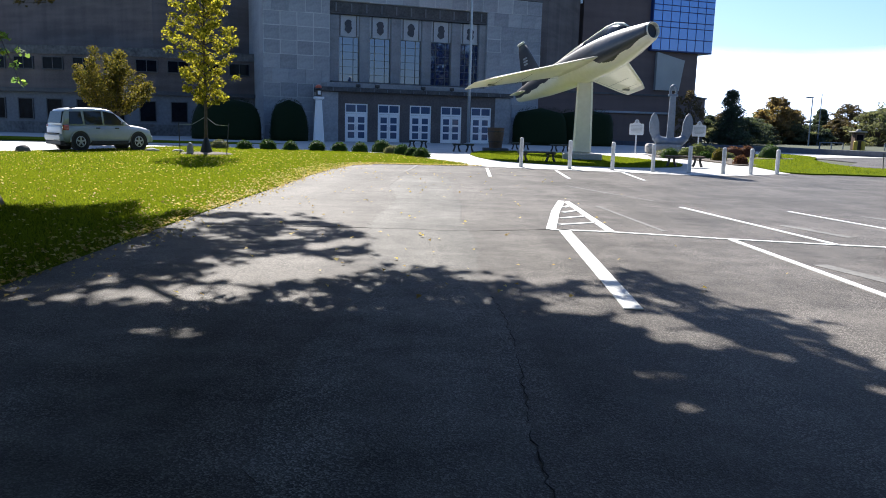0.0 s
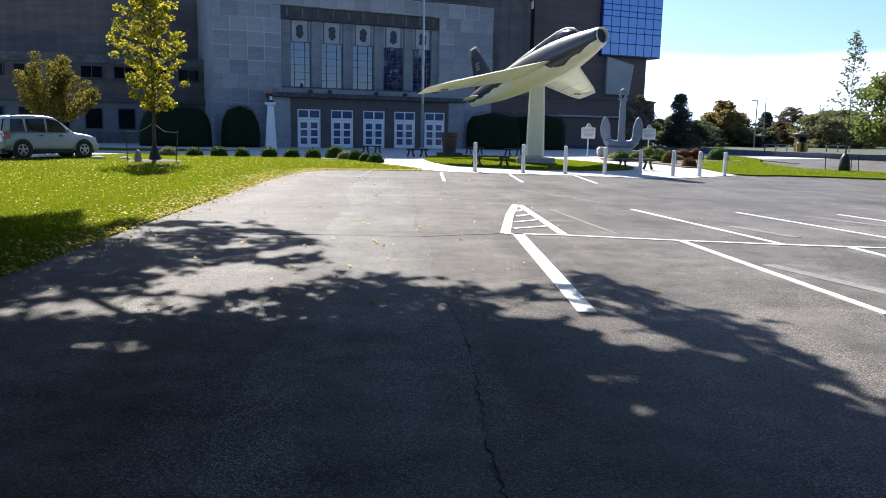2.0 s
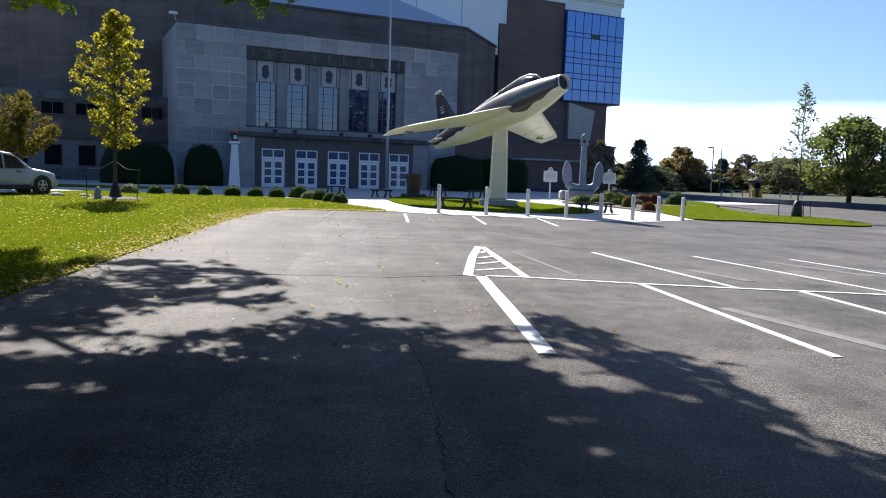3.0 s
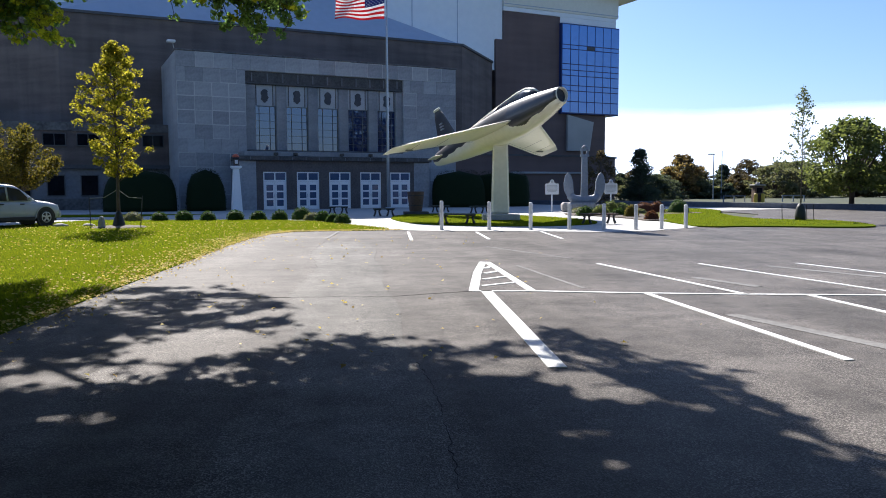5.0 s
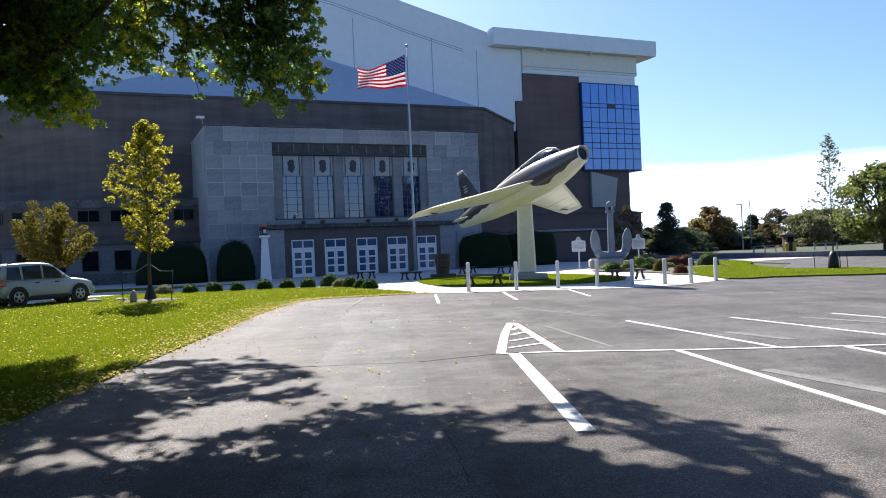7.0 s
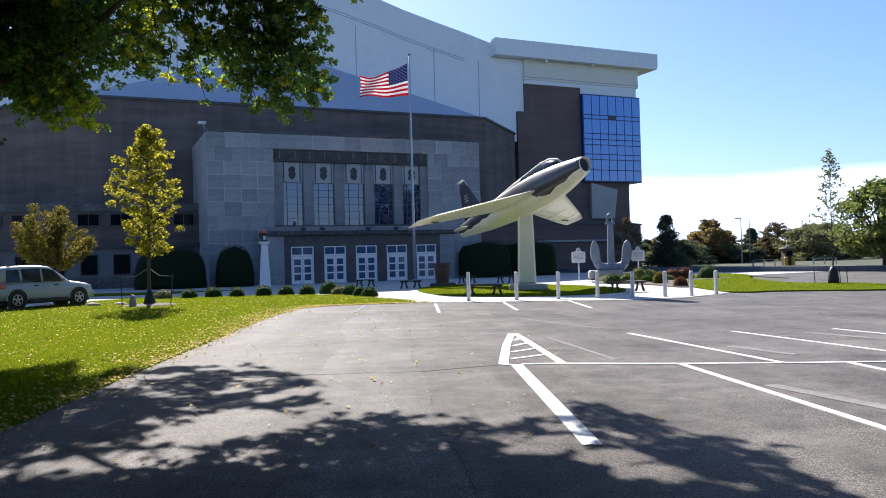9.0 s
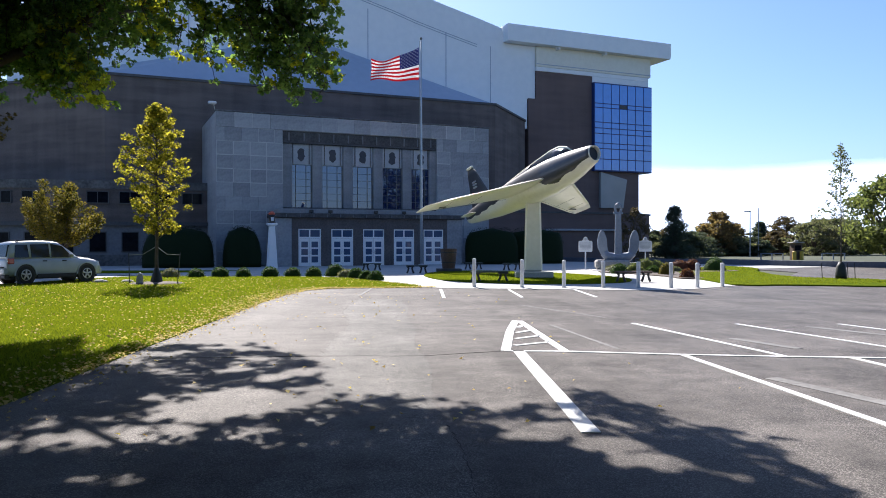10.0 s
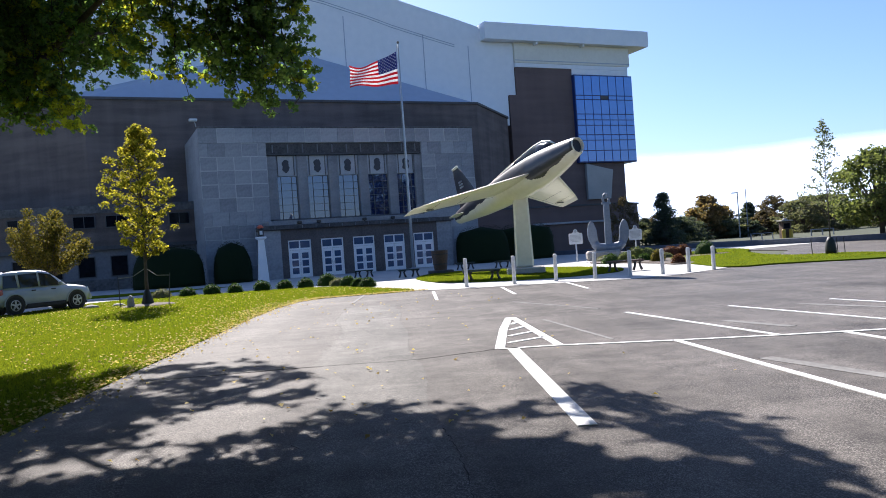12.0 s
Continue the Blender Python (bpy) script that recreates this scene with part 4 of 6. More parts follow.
for side in (1, -1):
    wing = part("wing", aerofoil((side * 0.45, 2.85, -1.1, -0.22, 0.18), (side * 4.75, -1.95, -3.8, -0.44, 0.075)), M_JET_WHITE, jet, "cream white swept wing", smooth=True)
    for (xa, ya), (xb, yb) in (((0.95, -0.9), (4.5, -3.35)), ((2.6, -0.2), (2.6, -2.2)), ((3.7, -1.2), (3.7, -2.9))):
        zl = lambda x: -0.22 - 0.22 * (x - 0.45) / 4.3 - 0.16 * (1 - x / 6)
        part("panel_line", tube(bmesh.new(), [(side * xa, ya, zl(xa)), (side * xb, yb, zl(xb))], [0.006, 0.006], 5), M_COPING, wing)
    part("worn_marking", boxed(side * 3.8 - 0.2, side * 3.8 + 0.2, -2.42, -2.3, -0.515, -0.47, 0.015), M_STAINED, wing, "worn dark marking under the wing")
    part("tailplane", aerofoil((side * 0.15, -5.3, -6.75, 0.05, 0.08), (side * 0.85, -5.9, -6.95, 0.06, 0.04)), M_JET_WHITE, jet, smooth=True)
bm = aerofoil((0.35, -4.0, -6.9, 0, 0.1), (2.95, -6.35, -7.25, 0, 0.05))
bm.transform(Matrix.Rotation(radians(-90), 4, "Y"))
fin = part("fin", bm, M_JET_BLACK, jet, "black tail fin", smooth=True)
part("fin_cap", boxed(-0.07, 0.07, -7.22, -6.45, 2.9, 3.05, 0.05), M_JET_WHITE, fin, "white fin tip")
for k in range(3):
    part("marking", boxed(-0.115, 0.115, -6.35 - k * 0.05, -5.95 - k * 0.05, 1.62 + k * 0.17, 1.69 + k * 0.17), M_STEEL, fin)
pylon = thing("jet_pylon", "tapered white concrete pylon carrying the jet", "pylon", pose(7.0, 37.7, 0.05, 0, 0, -8))
part("shaft", boxed(-0.45, 0.45, -0.4, 0.4, 0.3, 4.0, 0.09, taper=0.8), M_JET_WHITE, pylon)
part("plinth", boxed(-0.9, 0.95, -0.8, 0.8, 0, 0.302, 0.04), M_CONCRETE, pylon, "grey concrete plinth")

# ------------------------------------------------------------------ bollards
def bollard(x, y, h):
    b = thing("bollard", "white painted steel bollard at the edge of the lot", "bollard", pose(x, y, 0.0), "row of bollards")
    part("post", turned(bmesh.new(), [(0.075, 0), (0.075, h - 0.04), (0.06, h - 0.012), (0.03, h)], 14), M_BOLLARD, b, smooth=False)
    part("collar", turned(bmesh.new(), [(0.095, 0.0), (0.095, 0.025), (0.076, 0.03)], 14), M_CONCRETE, b)


for x, y in ((3.26, 30.1), (5.1, 29.75), (6.72, 29.6), (8.22, 29.4), (9.55, 29.2), (10.75, 28.95), (11.85, 29.1), (13.15, 29.8)):
    bollard(x, y, 1.22 - 0.0205 * x)

# ------------------------------------------------------------------ the sport utility car
CAR = pose(-15.45, 35.7, 0.012, 0, 0, 49) @ Matrix.Diagonal((0.95, 0.95, 1.08, 1))
car = thing("car", "silver compact sport utility car parked on the driveway", "car", CAR)


def body_ring(x, w, z0, zs, zt, crown):
    """A cross-section of the lower body: flat sill, swelling side with a shoulder, softly crowned top."""
    half = [(0.0, z0), (w - 0.16, z0), (w - 0.05, z0 + 0.05), (w, z0 + 0.2), (w + 0.02, (z0 + zs) / 2), (w, zs - 0.06), (w - 0.035, zs), (w - 0.11, zt - 0.03), (w - 0.24, zt), (0.0, zt + crown)]
    return [(x, y, z) for y, z in half] + [(x, -y, z) for y, z in half[-2:0:-1]]


def cabin_ring(x, w0, w1, z0, z1):
    """A cross-section of the cabin: sides that lean in to a rounded roof."""
    half = [(0.0, z0), (w0, z0), (w0 + (w1 - w0) * 0.5, z0 + (z1 - z0) * 0.5), (w1, z1 - 0.1), (w1 - 0.035, z1 - 0.035), (w1 - 0.14, z1), (0.0, z1 + 0.025)]
    return [(x, y, z) for y, z in half] + [(x, -y, z) for y, z in half[-2:0:-1]]


bm = bmesh.new()
loft(bm, [body_ring(*a) for a in spread([(-2.2, 0.74, 0.46, 0.8, 0.92, 0.0), (-2.17, 0.82, 0.38, 0.88, 1.0, 0.0), (-2.05, 0.87, 0.33, 0.92, 1.04, 0.0), (-1.0, 0.895, 0.28, 0.93, 1.06, 0.0), (0.3, 0.9, 0.28, 0.92, 1.06, 0.0), (0.95, 0.895, 0.28, 0.9, 1.05, 0.02), (1.5, 0.885, 0.29, 0.87, 1.0, 0.05), (1.95, 0.86, 0.32, 0.82, 0.93, 0.05), (2.12, 0.8, 0.36, 0.76, 0.86, 0.03), (2.2, 0.7, 0.42, 0.68, 0.76, 0.0)], 2)])
body = part("body", bm, M_CAR, car, smooth=True)
bm = bmesh.new()
loft(bm, [cabin_ring(*a) for a in spread([(-2.13, 0.78, 0.76, 1.0, 1.1), (-2.02, 0.79, 0.69, 1.03, 1.5), (-1.93, 0.8, 0.665, 1.03, 1.64), (-1.6, 0.8, 0.665, 1.03, 1.7), (-0.9, 0.8, 0.67, 1.03, 1.725), (-0.2, 0.8, 0.67, 1.03, 1.715), (0.2, 0.8, 0.66, 1.03, 1.66), (0.62, 0.79, 0.69, 1.02, 1.42), (1.1, 0.78, 0.75, 1.0, 1.06)], 2)])
part("cabin", bm, M_CAR, car, smooth=True)
for s in (-1, 1):
    for quad in (((-1.84, 1.07), (-1.2, 1.07), (-1.25, 1.58), (-1.76, 1.57)), ((-1.1, 1.06), (-0.28, 1.06), (-0.3, 1.61), (-1.12, 1.59)), ((-0.19, 1.06), (0.78, 1.06), (0.33, 1.52), (-0.2, 1.61))):
        bm = bmesh.new()
        rings = []
        for off in (-0.01, 0.022):
            rings.append([(x, s * ((0.803 - (z - 1.03) / 0.62 * 0.135) + off), z) for x, z in quad])
        loft(bm, rings)
        part("side_window", bm, M_CAR_GLASS, car, "dark side window")
    for x in (-1.4, 1.42):
        bm = turned(bmesh.new(), [(0.2, -0.1), (0.33, -0.105), (0.37, -0.06), (0.37, 0.06), (0.33, 0.105), (0.2, 0.1)], 24)
        bm.transform(Matrix.Translation((x, s * 0.855, 0.37)) @ Matrix.Rotation(radians(90), 4, "X"))
        wheel = part("wheel", bm, M_RUBBER, car, "black tyre on an alloy rim")
        bm = bmesh.new()
        turned(bm, [(0.22, -0.05), (0.225, 0.08 ), (0.2, 0.085), (0.18, 0.04), (0.05, 0.03)], 20)
        bm.transform(Matrix.Translation((x, s * 0.885, 0.37)) @ Matrix.Rotation(radians(-90 * s), 4, "X"))
        part("rim", bm, M_ALLOY, wheel, "alloy rim")
        for k in range(5):
            bm = boxed(-0.035, 0.035, 0.0, 0.2, 0.06, 0.1, 0.01)
            bm.transform(Matrix.Translation((x, s * 0.885, 0.37)) @ Matrix.Rotation(radians(-90 * s), 4, "X") @ Matrix.Rotation(k * 2 * math.pi / 5, 4, "Z"))
            part("spoke", bm, M_ALLOY, wheel)
        bm = bmesh.new()
        arch = [(x + 0.47 * math.cos(a), s * 0.925, 0.36 + 0.47 * math.sin(a)) for a in [math.pi * i / 12 for i in range(13)]]
        tube(bm, arch, [0.035] * 13, 6)
        part("wheel_arch", bm, M_CAR, car)
        bm = turned(bmesh.new(), [(0.43, -0.1), (0.43, 0.1), (0.02, 0.1)], 20)
        bm.transform(Matrix.Translation((x, s * 0.836, 0.38)) @ Matrix.Rotation(radians(90), 4, "X"))
        part("wheel_well", bm, M_PLASTIC, car)
    for x in (-0.55, 0.35):
        part("door_handle", boxed(x - 0.1, x + 0.1, s * 0.915 - 0.02, s * 0.915 + 0.02, 0.9, 0.945, 0.01), M_PLASTIC, car)
    part("tail_light", boxed(-2.15, -1.88, s * 0.82 - 0.1, s * 0.82 + 0.075, 0.82, 1.04, 0.03), M_RED_LENS, car, "red tail light")
    part("reversing_lens", boxed(-2.16, -1.9, s * 0.82 - 0.06, s * 0.82 + 0.06, 0.9, 0.95, 0.01), M_SIGN, car)
    part("headlight", boxed(1.85, 2.1, s * 0.68 - 0.1, s * 0.68 + 0.09, 0.7, 0.88, 0.03), M_SIGN, car)
    part("mirror", boxed(0.62, 0.74, s * 0.95 - 0.1, s * 0.95 + 0.09, 1.05, 1.2, 0.03), M_CAR, car)
    part("roof_rail", tube(bmesh.new(), [(-1.7, s * 0.55, 1.7), (-1.4, s * 0.55, 1.75), (-0.1, s * 0.55, 1.76), (0.15, s * 0.55, 1.7)], [0.02] * 4, 6), M_PLASTIC, car)
    part("sill", boxed(-0.9, 0.9, s * 0.9 - 0.03, s * 0.9 + 0.035, 0.26, 0.4, 0.01), M_PLASTIC, car)
bm = bmesh.new()
loft(bm, [[(-2.13 + o, -0.68, 1.1), (-2.13 + o, 0.68, 1.1), (-2.0 + o, 0.6, 1.57), (-2.0 + o, -0.6, 1.57)] for o in (-0.05, 0.03)])
part("rear_window", bm, M_CAR_GLASS, car)
bm = bmesh.new()
loft(bm, [[(1.02 + o, -0.66, 1.08), (1.02 + o, 0.66, 1.08), (0.36 + o, 0.56, 1.6), (0.36 + o, -0.56, 1.6)] for o in (0.0, 0.06)])
part("windscreen", bm, M_CAR_GLASS, car)
part("rear_bumper", boxed(-2.3, -2.1, -0.84, 0.84, 0.4, 0.66, 0.05), M_CAR, car)
part("bumper_valance", boxed(-2.26, -2.05, -0.8, 0.8, 0.24, 0.399, 0.03), M_PLASTIC, car)
part("bumper_trim", boxed(-2.31, -2.2, -0.6, 0.6, 0.66, 0.7, 0.01), M_PLASTIC, car)
part("front_bumper", boxed(2.08, 2.26, -0.78, 0.78, 0.34, 0.6, 0.05), M_CAR, car)
part("underbody", boxed(-2.0, 2.0, -0.78, 0.78, 0.2, 0.32, 0.02), M_PLASTIC, car)

# ------------------------------------------------------------------ trees
def limb_tree(name, label, at, trunk, limbs, spots, size, outline, leaf_mat, crown_label="", flat=0.2, seed=1, bark=None, category="tree"):
    t = thing(name, label, category, at)
    bm = bmesh.new()
    tube(bm, [p[:3] for p in trunk], [p[3] for p in trunk], 12)
    for l in limbs:
        tube(bm, [p[:3] for p in l], [p[3] for p in l], 7)
    part("trunk", bm, bark or M_BARK, t, smooth=True)
    leaves("crown", spots, size, outline, leaf_mat, t, crown_label, flat, np.random.default_rng(seed))
    return t


# the great oak that overhangs the lot and throws the broad shadow
rng = np.random.default_rng(11)
OAK = Vector((-8.13, 13.4, 0.0))
trunk = [(0, 0, -0.05, 0.6), (0, 0, 0.2, 0.49), (-0.03, 0, 0.7, 0.41), (-0.1, 0, 1.6, 0.37), (-0.3, 0.1, 3.0, 0.35), (-0.5, 0.3, 5.0, 0.3), (-0.5, 0.6, 7.5, 0.22), (-0.4, 0.8, 10, 0.12)]
SLIP = (0.307, 1.196)     # how far the sun carries a shadow for each metre of height
limbs, hanging, near_hanging, tips, near_tips = [], [], [], [], []


def bough(end, thick):
    """A limb that leaves the trunk high up and arches to its end."""
    h0 = min(7.2, end.z * 0.85)
    a = Vector((-0.5, 0.6, h0))
    m1, m2 = a.lerp(end, 0.4) + Vector((0, 0, 1.5)), a.lerp(end, 0.8) + Vector((0.1, -0.1, 0.9))
    limbs.append([(*a, thick), (*m1, thick * 0.65), (*m2, thick * 0.35), (*end, 0.015)])


def crown_depth(x, y):
    """How deep under the crown a spot of the ground lies, seen along the sun: the main crown, and the bough that reaches out beyond it."""
    front = np.interp(x, [-30, -4.4, -3.9, -3.4, -2.6, -2.3, -1.3, -0.85, -0.6, -0.3, 0.0, 0.25, 0.55, 0.8, 1.06, 1.5, 2.0, 2.2, 2.5, 2.75], [9.4, 9.4, 8.1, 7.5, 7.3, 7.8, 7.8, 8.6, 9.2, 8.7, 8.6, 9.2, 8.9, 8.3, 8.0, 8.4, 8.5, 9.2, 8.8, 8.2])
    # the side widens at low y, an unseen reach added to cut skylight
    side = np.interp(y, [-15, -2, 1, 3.5, 4.9, 5.6, 6.2, 6.7, 7.1, 8.1, 9.0], [13, 9, 4.5, 3.65, 3.4, 3.42, 3.38, 3.4, 3.15, 2.8, 2.55])
    main = np.minimum(front - y, (side - x) * 1.4)
    far = np.interp(x, [-30, -12, -7.8, -5.2, -3.4, -2.3, -1.8, -1.35, -1.0, -0.8], [17, 15.6, 14.2, 13.5, 13.8, 13.4, 12.8, 12.2, 11.3, 10.3])
    far = far + np.where(x < -4.4, 0.7 * np.sin(1.9 * x) + 0.5 * np.sin(4.3 * x + 1), 0)
    close = np.interp(x, [-30, -4.4, -3.8, -2.85, -2.2, -1.7, -1.3, -0.8], [7.5, 7.5, 9.5, 8.9, 9.0, 9.4, 8.9, 9.1])
    bough_ = np.minimum(np.minimum(far - y, y - close), (-0.75 - x) * 1.4)
    return np.maximum(main, bough_), bough_ > main


# spots where the sun comes through: x, y and half width on the ground
DAPPLES = ((-2.03, 5.89, 0.16), (-2.45, 7.15, 0.26), (-2.1, 7.3, 0.2), (-1.2, 7.1, 0.19), (-0.46, 6.7, 0.13), (-0.05, 6.85, 0.17), (0.3, 7.2, 0.19), (0.42, 5.78, 0.12), (0.5, 8.3, 0.14),
           (1.5, 7.1, 0.22), (1.3, 6.95, 0.15), (1.9, 6.55, 0.18), (2.1, 6.0, 0.2), (1.6, 5.1, 0.09), (1.6, 4.5, 0.08), (2.6, 5.6, 0.1))


def shade_leaves(n, x0, x1, y0, y1, size, visible):
    """Leaves of the high crown, sown so that their shade falls on a stretch of ground."""
    x, y = rng.uniform(x0, x1, n), rng.uniform(y0, y1, n)
    d, reach = crown_depth(x, y)
    if visible:
        wob = np.array([0.4 * noise.noise((1.2 * a, 1.2 * b, 0.3)) + 0.36 * noise.noise((3.1 * a, 2.6 * b, 4.1)) + 0.3 * noise.noise((6.8 * a, 5.6 * b, 7.7)) for a, b in zip(x, y)])
        hole = np.array([noise.noise((1.7 * a, 1.5 * b, 9.2)) + 0.55 * noise.noise((4.2 * a, 3.4 * b, 2.2)) for a, b in zip(x, y)])
        keep = (d + wob > 0.1) & ~(reach & (x > -5) & (hole > 0.2)) & ~((d < 1.7) & ~reach & (hole > 0.36))
    else:
        keep, wob = d > (0.4 + 0.35 * (y > 2)), np.array([noise.noise((2.9 * a, 2.4 * b, 4.1)) for a, b in zip(x, y)])
    for cx, cy, r in DAPPLES:
        keep &= ((x - cx) / 1.3) ** 2 + (y - cy) ** 2 > (1.25 * r * (1.0 + 0.5 * wob) + 0.25 * size) ** 2
    x, y, d = x[keep], y[keep], d[keep]
    z = np.full(len(x), 6.4)
    for _ in range(8):
        z = np.maximum(6.4, 2.2 + 0.338 * np.hypot(x - SLIP[0] * z, y + SLIP[1] * z))
    z += rng.exponential(0.4 if visible else 1.1, len(x))
    z = np.minimum(z, 15.5)
    return np.c_[x - SLIP[0] * z, y + SLIP[1] * z, z] - np.array(OAK)


high_near = shade_leaves(72000, -9, 4.0, 2.6, 17, 0.15, True)
# includes leaves added unseen above and behind the viewer to block skylight
high_far = shade_leaves(120000, -16, 13, -15, 6.6, 0.27, False)
high_side = shade_leaves(24000, -20, -8.9, 5.5, 19, 0.27, False)
for e in high_near[::420]:
    bough(Vector(e), 0.022)
for e in high_far[::900]:
    bough(Vector(e), 0.12)
for e in high_near[::24]:
    f = e + rng.normal(0, 0.28, 3)
    limbs.append([(*e, 0.012), (*f, 0.004)])


def spray(root, end, thick=0.012, full=1.0, gold=0.1, near=False):
    """A hanging twig with side shoots and leaves gathered towards their ends."""
    k_ = 0.75 if near else 1.0
    root, end = Vector(root) - OAK, Vector(end) - OAK
    mid = root.lerp(end, 0.5) + Vector((rng.normal(0, 0.1), rng.normal(0, 0.12), 0.1))
    limbs.append([(*root, thick), (*mid, thick * 0.7), (*end, 0.004)])
    for k in range(7):
        f = 0.25 + 0.75 * k / 6
        p = root.lerp(mid, f * 2) if f < 0.5 else mid.lerp(end, f * 2 - 1)
        q = p + Vector((rng.normal(0, 0.17), rng.normal(0, 0.3), rng.normal(-0.08, 0.1))) * k_
        limbs.append([(*p, 0.006), (*q, 0.003)])
        c = clump(rng, q, (0.13 * k_, 0.18 * k_, 0.11 * k_), int(rng.integers(12, 21) * full), 0.0)
        # some clusters, mostly at the ends, take the painted sunlit leaf colour
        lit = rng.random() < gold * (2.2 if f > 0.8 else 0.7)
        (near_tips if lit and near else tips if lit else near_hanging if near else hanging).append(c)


def curtain(x, foot, half, far, top, many, gold, near=False, full=1.0):
    """Sprays that hang one over another from the boughs down to the foot of the foliage."""
    for k in range(many):
        u = rng.uniform(-1, 1)
        z = foot + 0.12 * abs(u) + (top - foot) * (k / many) ** 1.1 + rng.uniform(0, 0.1)
        y = far + rng.normal(0, 0.3)
        lean = rng.normal(-0.15, 0.12)
        spray((x + u * half + lean, y + 0.25, z + rng.uniform(0.5, 0.8)), (x + u * half, y, z), full=full, gold=gold, near=near)


# the lower foliage in groups: x, foot, half width, distance, top and number of sprays
for x, foot, half, many, gold in ((-11.2, 5.2, 0.6, 24, 0.06), (-10.2, 5.15, 0.55, 26, 0.06), (-9.2, 5.0, 0.5, 26, 0.06), (-8.4, 5.3, 0.42, 22, 0.08), (-7.65, 4.85, 0.38, 26, 0.08), (-7.05, 4.8, 0.34, 24, 0.14), (-6.55, 5.3, 0.24, 10, 0.12),
                                  (-5.75, 5.7, 0.32, 12, 0.06), (-5.28, 5.8, 0.22, 7, 0.15)):
    curtain(x, foot, half, 17.5, 7.7, many, gold)
curtain(-6.5, 4.78, 0.2, 17.5, 5.5, 7, 0.75)
curtain(-4.95, 6.2, 0.2, 17.5, 7.7, 8, 0.5)
for x, foot, half, top, many, gold in ((-3.55, 4.9, 0.16, 6.3, 5, 0.5), (-3.15, 4.6, 0.22, 6.3, 11, 0.15), (-2.8, 4.52, 0.2, 6.3, 11, 0.12), (-2.5, 4.75, 0.18, 6.3, 9, 0.3), (-2.2, 4.45, 0.2, 6.3, 15, 0.08), (-1.87, 4.2, 0.2, 6.3, 20, 0.05),
                                       (-1.6, 3.98, 0.14, 6.3, 20, 0.05), (-1.3, 4.6, 0.22, 6.3, 17, 0.04), (-1.12, 4.1, 0.08, 4.9, 8, 0.12), (-1.06, 5.25, 0.1, 6.4, 8, 0.06)):
    curtain(x, foot, half, 12.8, top, many, gold, True)
for k in range(3):
    spray((-0.35 + 0.12 * k, 12.8, 6.75), (-0.28 + 0.12 * k, 12.8, 6.1), full=0.5, gold=0.5, near=True)
# leafy mass above and behind the sprays, crown shade put into its leaf colour
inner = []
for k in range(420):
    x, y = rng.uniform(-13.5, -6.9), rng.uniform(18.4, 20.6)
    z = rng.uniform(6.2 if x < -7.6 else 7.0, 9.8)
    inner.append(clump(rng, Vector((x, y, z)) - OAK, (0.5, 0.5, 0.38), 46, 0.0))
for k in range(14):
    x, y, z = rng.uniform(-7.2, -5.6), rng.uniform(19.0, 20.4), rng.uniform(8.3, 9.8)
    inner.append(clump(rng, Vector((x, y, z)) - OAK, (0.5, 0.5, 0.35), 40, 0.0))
for k in range(12):
    x, z = rng.uniform(-3.6, -1.4), rng.uniform(6.2, 7.2)
    spray((x - 0.2, 13.2, z + 0.7), (x, 13.0, z), full=1.0, gold=0.06, near=True)
# low shoots near the trunk, some of them turned brown, and the limb that carries them
for k in range(3):
    spray((-9.6, 16.6, 3.5), (-8.95 + rng.normal(0, 0.22), 16.6, 2.6 + rng.uniform(-0.15, 0.45)), full=0.7, gold=0.06)
for k in range(7):
    spray((-9.75, 16.7, 5.1), (-9.35 + rng.normal(0, 0.12), 16.7, 4.3 + rng.uniform(-0.15, 0.5)), full=0.8, gold=0.5)
for k in range(16):
    x, z = rng.uniform(-10.6, -8.9), rng.uniform(4.95, 5.7)
    spray((x - 0.2, 17.8, z + 0.6), (x, 17.6, z), full=1.2, gold=0.04)
kept, hanging = hanging, []
for k in range(7):
    spray((-9.0 + rng.normal(0, 0.1), 16.7, 5.0), (-8.75 + rng.normal(0, 0.14), 16.7, 4.3 + rng.uniform(-0.15, 0.4)), full=0.55, gold=0.0)
for k in range(5):
    spray((-8.4, 16.6, 4.6), (-8.1 + rng.normal(0, 0.16), 16.6, 3.95 + rng.uniform(-0.1, 0.3)), full=0.5, gold=0.0)
browned, hanging = hanging, kept
limbs.append([(-0.5, 0.3, 4.6, 0.22), (-1.0, 2.2, 4.75, 0.17), (-0.2, 3.6, 5.6, 0.12), (1.1, 5.0, 6.8, 0.07), (2.9, 5.6, 7.7, 0.03)])
limbs.append([(1.1, 4.8, 6.8, 0.07), (3.4, 2.6, 7.5, 0.055), (5.4, 0.0, 7.0, 0.035), (7.0, -0.6, 6.2, 0.012)])
oak = limb_tree("oak_tree", "broad dark green oak overhanging the lot and lawn", Matrix.Translation(OAK), trunk, limbs, np.vstack(hanging), 0.108, LEAF, M_TREE, seed=5)
leaves("hanging_foliage", np.vstack(near_hanging), 0.084, LEAF, M_TREE, oak, "", 0.2, np.random.default_rng(17))
leaves("sunlit_foliage", np.vstack(tips), 0.108, LEAF, M_TREE_TIP, oak, "yellow-green shoots with backlight put into their leaf colour", 0.2, np.random.default_rng(16))
leaves("sunlit_foliage", np.vstack(near_tips), 0.084, LEAF, M_TREE_TIP, oak, "yellow-green shoots with backlight put into their leaf colour", 0.2, np.random.default_rng(18))
